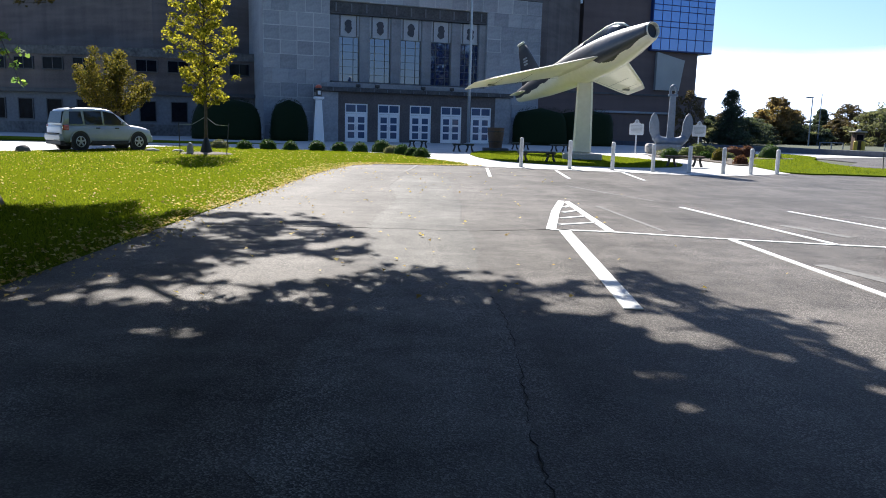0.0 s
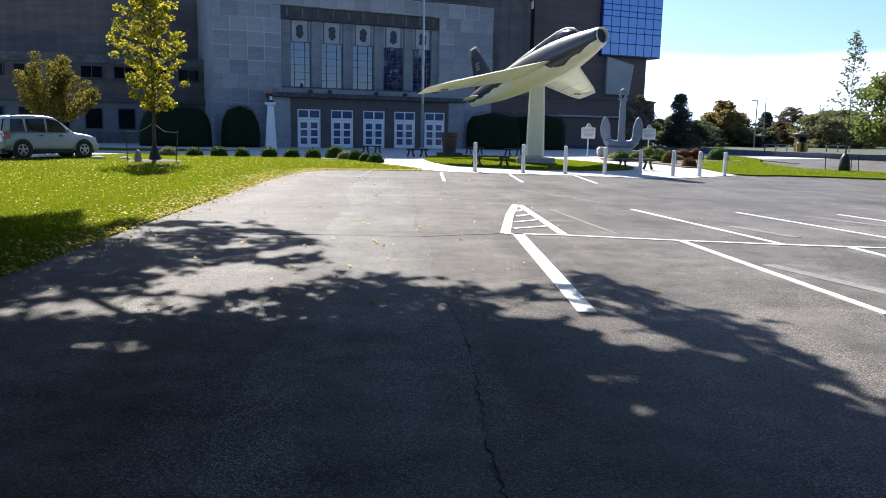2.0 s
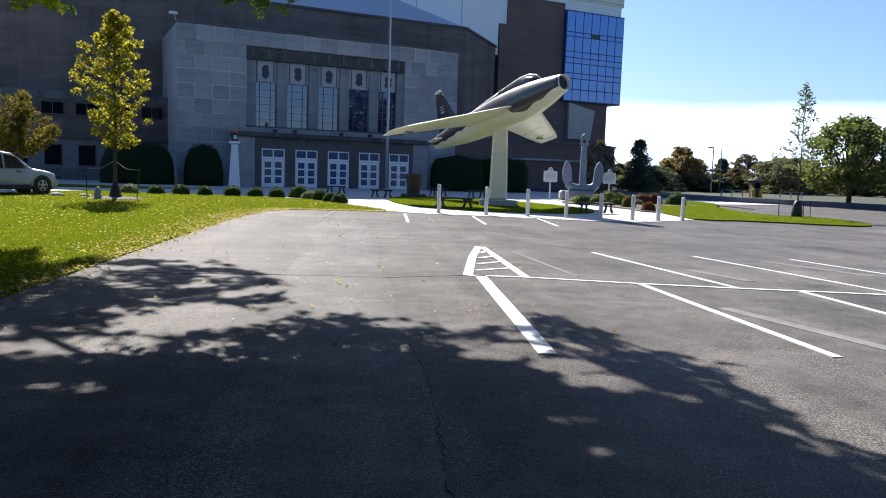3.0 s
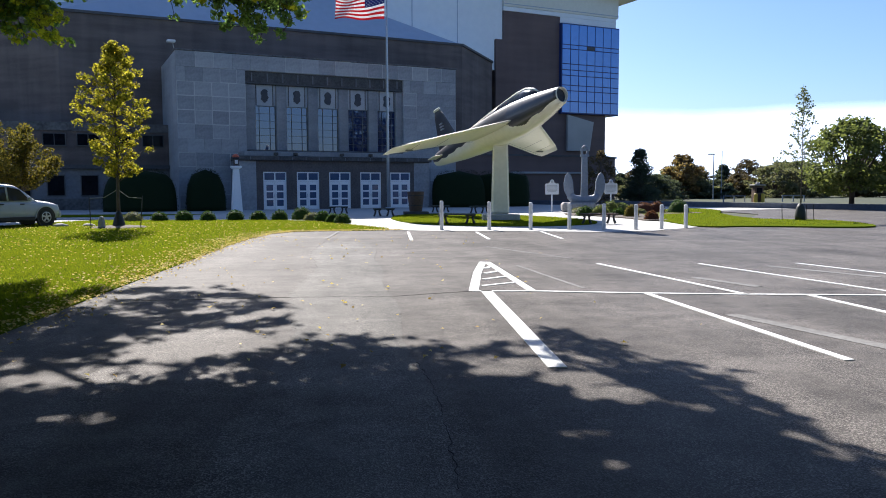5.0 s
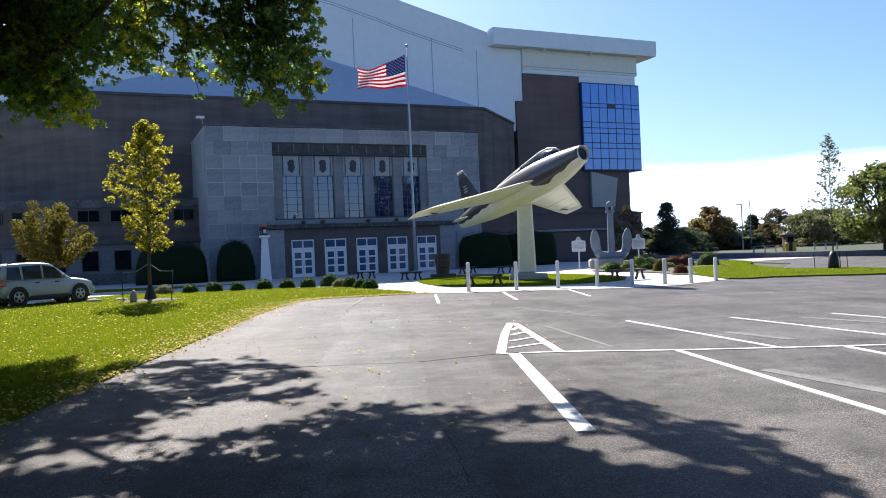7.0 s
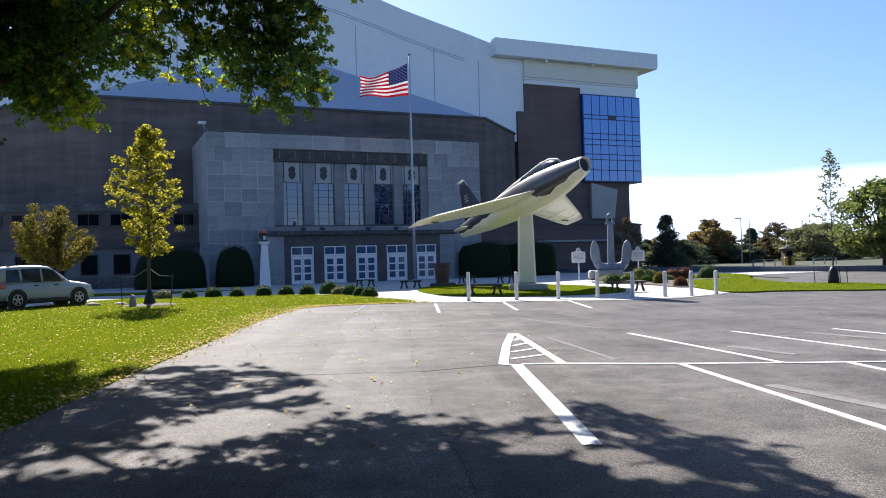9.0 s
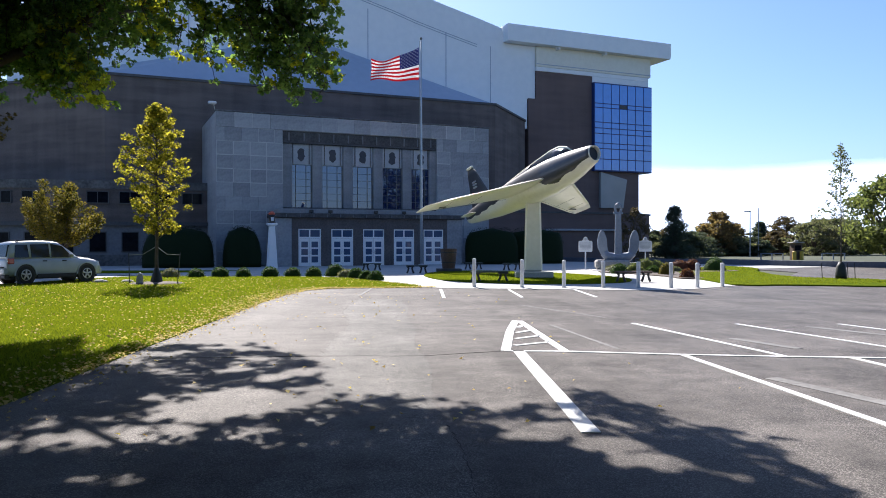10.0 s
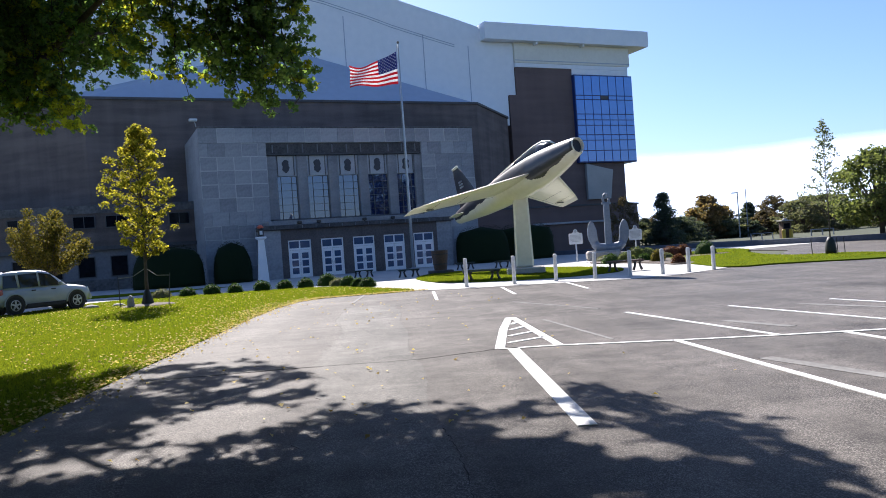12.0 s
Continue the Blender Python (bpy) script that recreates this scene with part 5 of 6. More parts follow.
leaves("browned_foliage", np.vstack(browned), 0.1, LEAF, M_BROWN_LEAF, oak, "withered reddish brown leaves", 0.2, np.random.default_rng(13))
leaves("inner_crown", np.vstack(inner), 0.22, OVAL, M_TREE_SHADED, oak, "", 0.3, np.random.default_rng(14))
leaves("upper_crown", high_near, 0.15, OVAL, M_TREE_SHADED, oak, "", 0.3, np.random.default_rng(15))
leaves("upper_crown", np.vstack([high_far, high_side]), 0.33, OVAL, M_TREE_SHADED, oak, "", 0.3, np.random.default_rng(19))

# young staked yellow tree on the lawn
rng = np.random.default_rng(21)
limbs, spots = [], []
for k in range(58):
    h = 2.1 + 5.5 * (k / 58)
    a = k * 2.4
    half = 1.72 * math.sqrt(max(0.05, (h - 1.7) / 2.5)) if h < 4.1 else 1.72 * (1 - ((h - 4.1) / 3.9) ** 1.25)
    reach = half * rng.uniform(0.62, 1.12)
    rise = 0.45 * reach
    e = (reach * math.cos(a), reach * math.sin(a), h + rise)
    limbs.append([(0, 0, h - 0.2, 0.026), (e[0] * 0.5, e[1] * 0.5, h + 0.2 * rise, 0.016), (*e, 0.005)])
    for f in (0.3, 0.55, 0.8, 1.0):
        if rng.random() < 0.14:
            continue
        q = (e[0] * f + rng.normal(0, 0.08), e[1] * f + rng.normal(0, 0.08), h + rise * f + rng.normal(0, 0.06))
        spots.append(clump(rng, q, (0.23, 0.23, 0.18), int(rng.integers(24, 50)), 0.1))
spots.append(clump(rng, (0.05, 0, 7.55), (0.2, 0.2, 0.35), 40, 0.2))
young = limb_tree("young_tree", "young staked tree with yellow-green autumn leaves", pose(-10.15, 34.05, 0.014), [(0, 0, -0.02, 0.1), (0, 0, 1.2, 0.075), (0.03, 0, 3, 0.06), (0, 0.02, 5, 0.04), (0.05, 0, 7.6, 0.012)], limbs, np.vstack(spots), 0.122, LEAF, M_YELLOW, seed=6)
part("watering_bag", turned(bmesh.new(), [(0.24, 0), (0.26, 0.12), (0.2, 0.34), (0.12, 0.6), (0.09, 0.7)], 14), M_TRUNK_WRAP, young, "dark watering bag round the trunk", smooth=True)
for x, y, lean in ((-1.05, -0.3, -0.03), (0.98, -0.35, 0.12)):
    part("stake", tube(bmesh.new(), [(x, y, 0), (x + lean, y, 1.35)], [0.02, 0.018], 6), M_BLACK_METAL, young, "dark metal tree stake")
    part("guy_strap", tube(bmesh.new(), [(x + lean, y, 1.25), (x * 0.5, y * 0.5, 1.28), (0, 0, 1.62)], [0.01] * 3, 5), M_ROPE, young)
mulch_ring = solid("mulch_bed", turned(bmesh.new(), [(1.15, 0.0), (1.05, 0.05), (0.5, 0.09), (0.1, 0.1)], 22), M_MULCH, "ring of dark wood mulch round the young tree", "mulch bed", at=pose(-10.15, 34.05, 0.014))

# small rounded tree behind the car
rng = np.random.default_rng(31)
limbs, spots = [], []
for k in range(44):
    a, rise_ = k * 2.4, radians(rng.uniform(22, 86))
    long = rng.uniform(2.1, 2.75) * (1.12 if rise_ > 1.2 else 1.0)
    e = Vector((long * math.cos(a) * math.cos(rise_), long * math.sin(a) * math.cos(rise_), 1.5 + long * math.sin(rise_) * 1.12))
    mid = Vector((0, 0, 1.5)).lerp(e, 0.5) + Vector((0, 0, -0.15))
    limbs.append([(0, 0, 1.3, 0.03), (*mid, 0.016), (*e, 0.004)])
    for f in (0.4, 0.58, 0.76, 0.92, 1.02):
        q = Vector((0, 0, 1.5)).lerp(mid, f * 2) if f < 0.5 else mid.lerp(e, f * 2 - 1)
        w = 0.42 - 0.12 * f
        spots.append(clump(rng, (q.x, q.y, q.z), (w, w, w * 0.75), int(rng.integers(52, 92)), 0.1))
round_tree = limb_tree("small_tree", "small rounded olive-yellow tree beside the driveway", pose(-17.4, 41.5, 0.02), [(0, 0, 0, 0.14), (0, 0, 1.3, 0.11), (0.05, 0, 2.4, 0.07)], limbs, np.vstack(spots), 0.115, OVAL, M_OLIVE, seed=7)

# thin sapling on the verge
rng = np.random.default_rng(41)
limbs, spots = [], []
for k in range(34):
    h = 1.9 + 4.2 * k / 34
    a = k * 2.4
    reach = (0.62 * (1 - (k / 34) ** 1.6) + 0.1) * rng.uniform(0.6, 1.2)
    e = (reach * math.cos(a), reach * math.sin(a), h + 1.0 * reach)
    limbs.append([(0, 0, h - 0.2, 0.009), (e[0] * 0.6, e[1] * 0.6, h + 0.4 * reach, 0.006), (*e, 0.003)])
    for f in (0.5, 0.8, 1.0):
        spots.append(clump(rng, (e[0] * f, e[1] * f, h + reach * f), (0.18, 0.18, 0.18), int(rng.integers(7, 16)), 0.1))
for dx, dz in ((-1.2, 2.3), (-0.9, 2.0), (-1.35, 1.75), (-0.8, 2.6)):
    limbs.append([(0, 0, 1.5, 0.012), (dx * 0.5, 0, 1.6 + 0.3 * dz, 0.008), (dx, 0.1, 0.6 + dz, 0.003)])
    spots.append(clump(rng, (dx, 0.1, 0.6 + dz), (0.32, 0.24, 0.18), 30, 0.1))
sapling = limb_tree("sapling", "thin staked sapling with sparse pale leaves", pose(20.95, 34.6, 0.05), [(0, 0, 0, 0.04), (0, 0, 2, 0.024), (-0.05, 0, 6.4, 0.006)], limbs, np.vstack(spots), 0.11, LEAF, M_PALE_LEAF, seed=8)
part("watering_bag", turned(bmesh.new(), [(0.24, 0), (0.25, 0.2), (0.2, 0.6), (0.1, 0.8)], 12), M_TRUNK_WRAP, sapling, "dark watering bag", smooth=True)
for x in (-0.85, 0.4, 0.75):
    part("stake", tube(bmesh.new(), [(x, 0.1, 0), (x - 0.04, 0.1, 0.75)], [0.02, 0.02], 6), M_BLACK_METAL, sapling)


def far_tree(x, y, w, h, mat_, label, seed, lift=0.15, leaf=0.3, n=70, group="", name="tree", cone=False, full=False):
    rng = np.random.default_rng(seed)
    limbs, spots = [], []
    for k in range(n):
        a, f = k * 2.4, rng.uniform(0, 1)
        reach = w / 2 * ((1 - f) ** 0.8 * (0.75 + 0.25 * math.sin(f * 40)) if cone else math.sqrt(max(0.05, 1 - f ** 2.4)) if full else math.sqrt(max(0.06, 1 - (2 * abs(f - 0.42)) ** 2.2))) * rng.uniform(0.5, 1.05)
        e = (reach * math.cos(a), reach * math.sin(a), h * (lift + (1 - lift) * f * 0.95))
        if k % 3 == 0:
            limbs.append([(0, 0, h * lift, 0.03 * w / 3), (e[0] * 0.5, e[1] * 0.5, (h * lift + e[2]) / 2, 0.02 * w / 3), (*e, 0.01)])
        spots.append(clump(rng, e, (w * 0.11, w * 0.11, h * 0.07), 55, 0.1))
    return limb_tree(name, label, pose(x, y, 0.0), [(0, 0, 0, 0.05 * w * 0.6), (0, 0, h * 0.4, 0.03 * w * 0.6), (0, 0, h * 0.8, 0.01 * w)], limbs, np.vstack(spots), leaf, OVAL, mat_, seed=seed)


far_tree(35.7, 52.5, 6.6, 6.6, M_GREEN_LEAF, "broad green tree beyond the edge of the lot", 51, 0.2, 0.27, 165)
far_tree(30.0, 80, 5.6, 5.7, M_PINE, "dark narrow evergreen beyond the building", 52, 0.02, 0.17, 170, cone=True, name="evergreen_tree")
for x, y, w, h in ((34.3, 88, 6.0, 3.1), (38.2, 96, 7.0, 3.2)):
    far_tree(x, y, w, h, M_PINE, "dark green tree at the edge of the far treeline", round(x * 10), 0.02, 0.25, 120, full=True)
far_tree(43.5, 100, 5.6, 6.0, M_RUST_LEAF, "rust-coloured autumn tree far across the lot", 53, 0.06, 0.35, 90, full=True)
far_tree(19.4, 60.5, 2.7, 4.8, M_BROWN_LEAF, "small brownish tree beside the low brick wing", 54, 0.1, 0.15, 48)
rr = random.Random(8)
LOOKS = ((M_HAZE_LEAF, "haze-greyed olive"), (M_PINE, "dark evergreen"), (M_GREEN_LEAF, "green"), (M_PINE, "dark evergreen"), (M_BROWN_LEAF, "brownish"), (M_HAZE_LEAF, "haze-greyed olive"))
for row, (y0, step, x1, lo, hi) in enumerate(((104, 4.4, 100, 2.4, 4.2), (124, 5.0, 130, 3.6, 5.6))):
    for k, x in enumerate(np.arange(27 + 4 * row, x1, step)):
        mt, word = LOOKS[rr.randrange(6)]
        grown = 1.35 if x > 50 else 1.0
        far_tree(float(x) + rr.uniform(-1, 1), y0 + rr.uniform(-4, 5), rr.uniform(5.0, 8.5), rr.uniform(lo, hi) * grown, mt, word + " tree in the far treeline", 60 + k + 40 * row, 0.02, 0.3, 110, full=True, cone=mt is M_PINE and rr.random() < 0.5)

# trees across the lot that the entrance windows mirror
for k, (x, y, w, h) in enumerate(((48, 13, 12, 25), (58, 20, 12, 27), (67, 28, 12, 27), (40, 2, 9, 7), (50, -8, 10, 8), (30, -14, 9, 6), (76, 14, 13, 28))):
    far_tree(x, y, w, h, M_PINE, "tall dark green tree across the lot", 160 + k, 0.06, 0.75, 120)

# unseen tall trees added behind the viewer, which close the sky on that side
for k, (x, y, w, h) in enumerate(((-26, -6, 14, 15), (-15, -19, 14, 16), (-3, -22, 14, 16), (9, -21, 14, 15), (20, -20, 13, 14), (-30, 8, 13, 14))):
    far_tree(x, y, w, h, M_GREEN_LEAF, "tall leafy tree added out of view to block skylight", 180 + k, 0.08, 1.1, 130, full=True)

# ------------------------------------------------------------------ clipped hedges and shrubs
def bush(name, label, x, y, w, d, h, material, leaf=0.06, seed=1, square=2.0, n=1500, category="shrub", group=""):
    t = thing(name, label, category, pose(x, y, 0.02), group)
    rng = np.random.default_rng(seed)
    rough = 0.02 if h > 2 else 0.1
    lump = lambda a, f: 1 + rough * (np.sin(3 * a + seed) + 0.7 * np.sin(5 * a + 4 * f + 2 * seed))
    bm = bmesh.new()
    rings = []
    for k in range(9):
        f = k / 8
        r = (1 - f ** square) ** (1 / square) * 0.97 if f < 1 else 0.02
        rings.append([((w / 2) * r * lump(2 * math.pi * i / 18, f) * math.cos(2 * math.pi * i / 18), (d / 2) * r * lump(2 * math.pi * i / 18, f) * math.sin(2 * math.pi * i / 18), h * 0.95 * f) for i in range(18)])
    loft(bm, rings)
    part("branch_core", bm, material, t, smooth=True)
    u, f = rng.uniform(0, 2 * math.pi, n), rng.uniform(0, 1, n) ** 0.8
    r = np.maximum(1 - f ** square, 0) ** (1 / square) * lump(u, f) * rng.uniform(0.9, 1 + (0.045 if h > 2 else 0.12) / max(w, 0.8), n)
    leaves("foliage", np.c_[w / 2 * r * np.cos(u), d / 2 * r * np.sin(u), np.maximum(h * f, 0.03) * rng.uniform(0.93, 1 if h > 2 else 1 + 0.14 / max(w, 0.8), n)], leaf, OVAL, material, t, "", 0.1, rng)
    return t


bush("hedge", "tall dark clipped yew against the wall", -15.6, 57.2, 5.3, 2.4, 3.15, M_YEW, 0.07, 71, 3.2, 3000, "hedge")
bush("hedge", "domed dark clipped yew beside the entrance", -11.1, 57.8, 2.9, 2.2, 3.15, M_YEW, 0.07, 72, 2.6, 2200, "hedge")
bush("hedge", "domed dark clipped yew beside the entrance", 8.3, 63.6, 4.6, 2.2, 3.15, M_YEW, 0.07, 73, 4.0, 2200, "hedge")
bush("hedge", "tall dark clipped yew against the wall", 12.3, 65.2, 5.0, 2.2, 3.15, M_YEW, 0.07, 74, 5.0, 2400, "hedge")
for i, x in enumerate((-11.4, -10.15, -8.95, -7.72, -6.35, -5.18, -4.05)):
    bush("boxwood", "small clipped green boxwood along the lawn edge", x, 40.6 + 0.1 * (i % 3), (0.95, 0.8, 0.86, 0.74, 0.84, 0.78, 0.8)[i], 0.8, (0.42, 0.4, 0.46, 0.43, 0.48, 0.42, 0.46)[i], M_PALE_SHRUB if i == 0 else M_BOX, 0.06, 80 + i, 2.0 + 0.15 * (i % 3), 700, "shrub", "row of boxwoods")
for i, (x, y, w, h, mt, lb) in enumerate(((-3.0, 41.0, 1.05, 0.6, M_BOX, "low dark green shrub"), (-2.3, 39.6, 0.9, 0.38, M_PALE_SHRUB, "low pale grey-green shrub"), (-1.75, 38.6, 0.75, 0.46, M_BOX, "low dark green shrub"), (-1.2, 37.2, 0.65, 0.38, M_BOX, "low dark green shrub"), (-0.75, 36.2, 0.75, 0.4, M_BOX, "low dark green shrub"))):
    bush("shrub", lb + " at the corner of the lawn", x, y, w, w * 0.9, h, mt, 0.06, 90 + i, 2.0, 700, "shrub", "corner planting")

# ------------------------------------------------------------------ flag and flagpole
pole = thing("flagpole", "tall grey metal flagpole before the entrance", "flagpole", pose(2.28, 59.6, 0.015))
part("shaft", turned(bmesh.new(), [(0.11, 0.1), (0.1, 5), (0.07, 12), (0.045, 17.5)], 12), M_STEEL, pole, smooth=True)
part("base_ring", turned(bmesh.new(), [(0.3, 0), (0.3, 0.06), (0.16, 0.14), (0.11, 0.16)], 14), M_STEEL, pole)
part("ball", turned(bmesh.new(), [(0.01, 17.48), (0.08, 17.53), (0.1, 17.6), (0.08, 17.67), (0.01, 17.72)], 12), M_BRONZE, pole, smooth=True)
part("halyard", tube(bmesh.new(), [(-0.12, -0.05, 1.3), (-0.13, -0.05, 17.4)], [0.01, 0.01], 5), M_ROPE, pole)
flag = thing("flag", "red, white and blue striped flag flying from the pole", "flag", pose(2.1, 59.55, 14.3))
FL = 3.75


def cloth(u, v):
    """The waving cloth: u along the fly, v down the hoist, both 0 to 1."""
    sag = math.sin(math.pi / 2 * min(1.0, u / 0.8))
    top = 2.62 - 0.98 * sag + 0.13 * math.sin(u * 7.0) * u
    foot = 0.1 - 0.12 * u + 0.1 * math.sin(u * 6.0 + 2.6) * u
    ripple = math.sin(u * 9.0 - v * 2.4 + 0.4)
    return (-FL * u * (0.985 + 0.015 * math.sin(5 * v)) + 0.1 * u * math.sin(v * 5.0), 0.42 * ripple * (0.12 + 0.8 * u), top * (1 - v) + foot * v)


def cloth_piece(name, u0, u1, v0, v1, material, n=22):
    bm = bmesh.new()
    k = max(2, round((u1 - u0) * n))
    rows = []
    for i in range(k + 1):
        u = u0 + (u1 - u0) * i / k
        a, b = cloth(u, v0), cloth(u, v1)
        m = cloth(u, (v0 + v1) / 2)
        rows.append([(a[0], a[1] - 0.006, a[2]), (m[0], m[1] - 0.006, m[2]), (b[0], b[1] - 0.006, b[2]), (b[0], b[1] + 0.006, b[2]), (m[0], m[1] + 0.006, m[2]), (a[0], a[1] + 0.006, a[2])])
    loft(bm, rows)
    return part(name, bm, material, flag, smooth=False)


for i in range(13):
    cloth_piece("stripe", 0.4 if i < 7 else 0.0, 1.0, i / 13, (i + 1) / 13, M_FLAG_WHITE if i % 2 else M_FLAG_RED)
canton = cloth_piece("canton", 0.0, 0.4, 0.0, 7 / 13, M_FLAG_BLUE)
for i in range(9):
    for j in range(6 if i % 2 == 0 else 5):
        u, v = 0.4 * ((j + (0.5 if i % 2 == 0 else 1.0)) / 6), (i + 0.7) / 9.6 * 7 / 13
        x, y, z = cloth(u, v)
        bm = bmesh.new()
        out = [(x + (0.075 if k % 2 == 0 else 0.03) * math.sin(math.pi * k / 5), z + (0.075 if k % 2 == 0 else 0.03) * math.cos(math.pi * k / 5)) for k in range(10)]
        standing(bm, out, y - 0.03, y + 0.03)
        part("star", bm, M_FLAG_WHITE, canton)

# ------------------------------------------------------------------ lamp columns by the entrance
col = thing("lamp_column", "tapered pale stone column with a dark lantern on top", "lamp column", pose(-8.3, 53.9, 0.015, 0, 0, 20))
part("shaft", boxed(-0.34, 0.34, -0.34, 0.34, 0.0, 2.95, 0.03, taper=0.55), M_WHITE, col)
part("capital", boxed(-0.22, 0.22, -0.22, 0.22, 2.95, 3.02, 0.01, taper=1.35), M_WHITE, col)
part("slab", boxed(-0.33, 0.33, -0.33, 0.33, 3.021, 3.16, 0.02), M_WHITE, col)
lantern = part("lantern", turned(bmesh.new(), [(0.26, 3.161), (0.26, 3.22), (0.17, 3.26), (0.2, 3.62), (0.28, 3.68), (0.24, 3.74)], 10), M_BLACK_METAL, col, "dark metal lantern")
part("finial", turned(bmesh.new(), [(0.2, 3.741), (0.24, 3.84), (0.12, 3.95), (0.01, 3.98)], 10), M_LAMP_RED, lantern, "orange-red glass top")
part("lantern_pane", boxed(-0.1, 0.1, -0.215, -0.19, 3.3, 3.56, 0.01), M_SIGN, lantern)

# ------------------------------------------------------------------ planter, benches and picnic tables
tub = thing("planter", "round brown wooden planter tub on a plinth", "planter", pose(3.45, 46.6, 0.015))
bm = bmesh.new()
turned(bm, [(0.38, 0.21), (0.43, 0.6), (0.49, 1.1), (0.51, 1.4), (0.47, 1.41), (0.44, 1.28)], 20)
part("tub", bm, M_WOOD, tub, smooth=False)
for z in (0.55, 1.15):
    r = 0.425 if z < 0.8 else 0.495
    part("hoop", turned(bmesh.new(), [(r, z), (r + 0.02, z + 0.005), (r + 0.02, z + 0.055), (r, z + 0.06)], 20), M_BLACK_METAL, tub)
part("plinth", boxed(-0.75, 0.75, -0.6, 0.6, 0, 0.2, 0.02), M_COPING, tub, "dark low plinth")
part("soil", turned(bmesh.new(), [(0.44, 1.29), (0.42, 1.32), (0.1, 1.34)], 16), M_MULCH, tub)


def bench(at, length, label, slat=M_BENCH_SLAT):
    b = thing("bench", label, "bench", at, "benches")
    for k in range(4):
        y = -0.21 + k * 0.14
        part("seat_slat", boxed(-length / 2, length / 2, y - 0.062, y + 0.062, 0.4, 0.46, 0.012), slat, b)
    for x in (-length / 2 + 0.22, length / 2 - 0.22):
        for s in (-1, 1):
            part("leg", tube(bmesh.new(), [(x + s * 0.2, 0.0, 0.0), (x + s * 0.13, 0, 0.16), (x + s * 0.1, 0, 0.3), (x + s * 0.16, 0, 0.4)], [0.06, 0.052, 0.052, 0.06], 6), M_BLACK_METAL, b)
        part("leg_brace", boxed(x - 0.2, x + 0.2, -0.24, 0.24, 0.36, 0.398, 0.01), M_BLACK_METAL, b)
    return b


bench(pose(4.32, 33.75, 0.05, 0, 0, -2), 1.65, "dark green slatted bench on the grass island")
bench(pose(10.6, 33.1, 0.05, 0, 0, 6), 1.6, "dark brown slatted bench beside the walk", M_WOOD)
for x, y, a in ((1.45, 44.6, 8), (-1.3, 49.6, 6), (5.4, 50.8, 14), (7.7, 48.9, 10)):
    bench(pose(x, y, 0.015, 0, 0, a), 1.2, "dark slatted bench on the shaded plaza")

# ------------------------------------------------------------------ historical markers and anchor
def marker(at):
    m = thing("marker_sign", "silver cast metal historical marker on a post", "sign", at, "historical markers")
    part("post", turned(bmesh.new(), [(0.055, 0), (0.055, 1.26)], 10), M_SIGN, m)
    bm = bmesh.new()
    out = [(-0.5, 1.25), (0.5, 1.25), (0.5, 1.3), (0.53, 1.33), (0.53, 1.95), (0.48, 2.02), (0.3, 2.02), (0.22, 2.08), (0.16, 2.1)]
    out += [(0.16 * math.cos(math.pi * i / 8), 2.14 + 0.16 * math.sin(math.pi * i / 8)) for i in range(9)]
    out += [(-0.16, 2.1), (-0.22, 2.08), (-0.3, 2.02), (-0.48, 2.02), (-0.53, 1.95), (-0.53, 1.33), (-0.5, 1.3)]
    plate = part("plate", standing(bm, out, -0.03, 0.03), M_SIGN, m)
    for k in range(6):
        w = (0.4, 0.42, 0.4, 0.42, 0.41, 0.3)[k]
        part("text_bar", boxed(-w, w, -0.036, -0.0305, 1.86 - k * 0.085, 1.895 - k * 0.085), M_STEEL, plate)
    bm = turned(bmesh.new(), [(0.1, -0.02), (0.1, 0.02), (0.06, 0.03)], 14)
    bm.transform(Matrix.Translation((0, -0.03, 2.15)) @ Matrix.Rotation(radians(90), 4, "X"))
    part("seal", bm, M_STEEL, plate)
    return m


marker(pose(12.6, 49.4, 0.015, 0, 0, -8) @ Matrix.Diagonal((0.84, 0.84, 0.93, 1)))
marker(pose(16.75, 49.9, 0.015, 0, 0, -8) @ Matrix.Diagonal((0.8, 0.84, 0.93, 1)))

anchor = thing("anchor", "large grey painted ship's anchor standing on a stone base", "anchor", pose(14.95, 50.0, 0.015, 0, 0, -10))
part("stone_base", boxed(-1.5, 0.7, -0.75, 0.75, 0, 0.62, 0.12), M_STONE, anchor, "rough pale stone base")
part("stone_base", boxed(0.72, 1.7, -0.6, 0.6, 0, 0.45, 0.1), M_STONE, anchor)
part("shank", boxed(-0.23, 0.23, -0.2, 0.2, 0.7, 3.7, 0.05, taper=0.8), M_ANCHOR, anchor)
bm = bmesh.new()
pts = [(-0.95, 0, 1.1), (-0.7, 0, 0.85), (-0.3, 0, 0.76), (0.3, 0, 0.76), (0.7, 0, 0.85), (0.95, 0, 1.1)]
tube(bm, pts, [0.26, 0.3, 0.32, 0.32, 0.3, 0.26], 10)
part("crown", bm, M_ANCHOR, anchor, smooth=True)
for s in (-1, 1):
    bm = bmesh.new()
    standing(bm, [(s * 0.62, 0.95), (s * 0.72, 1.5), (s * 0.74, 2.0), (s * 0.9, 2.45), (s * 1.08, 2.62), (s * 1.26, 2.4), (s * 1.36, 1.9), (s * 1.32, 1.4), (s * 1.1, 0.95)], -0.14, 0.14)
    bmesh.ops.bevel(bm, geom=list(bm.edges), offset=0.03, segments=1, affect="EDGES")
    part("fluke", bm, M_ANCHOR, anchor)
bm = bmesh.new()
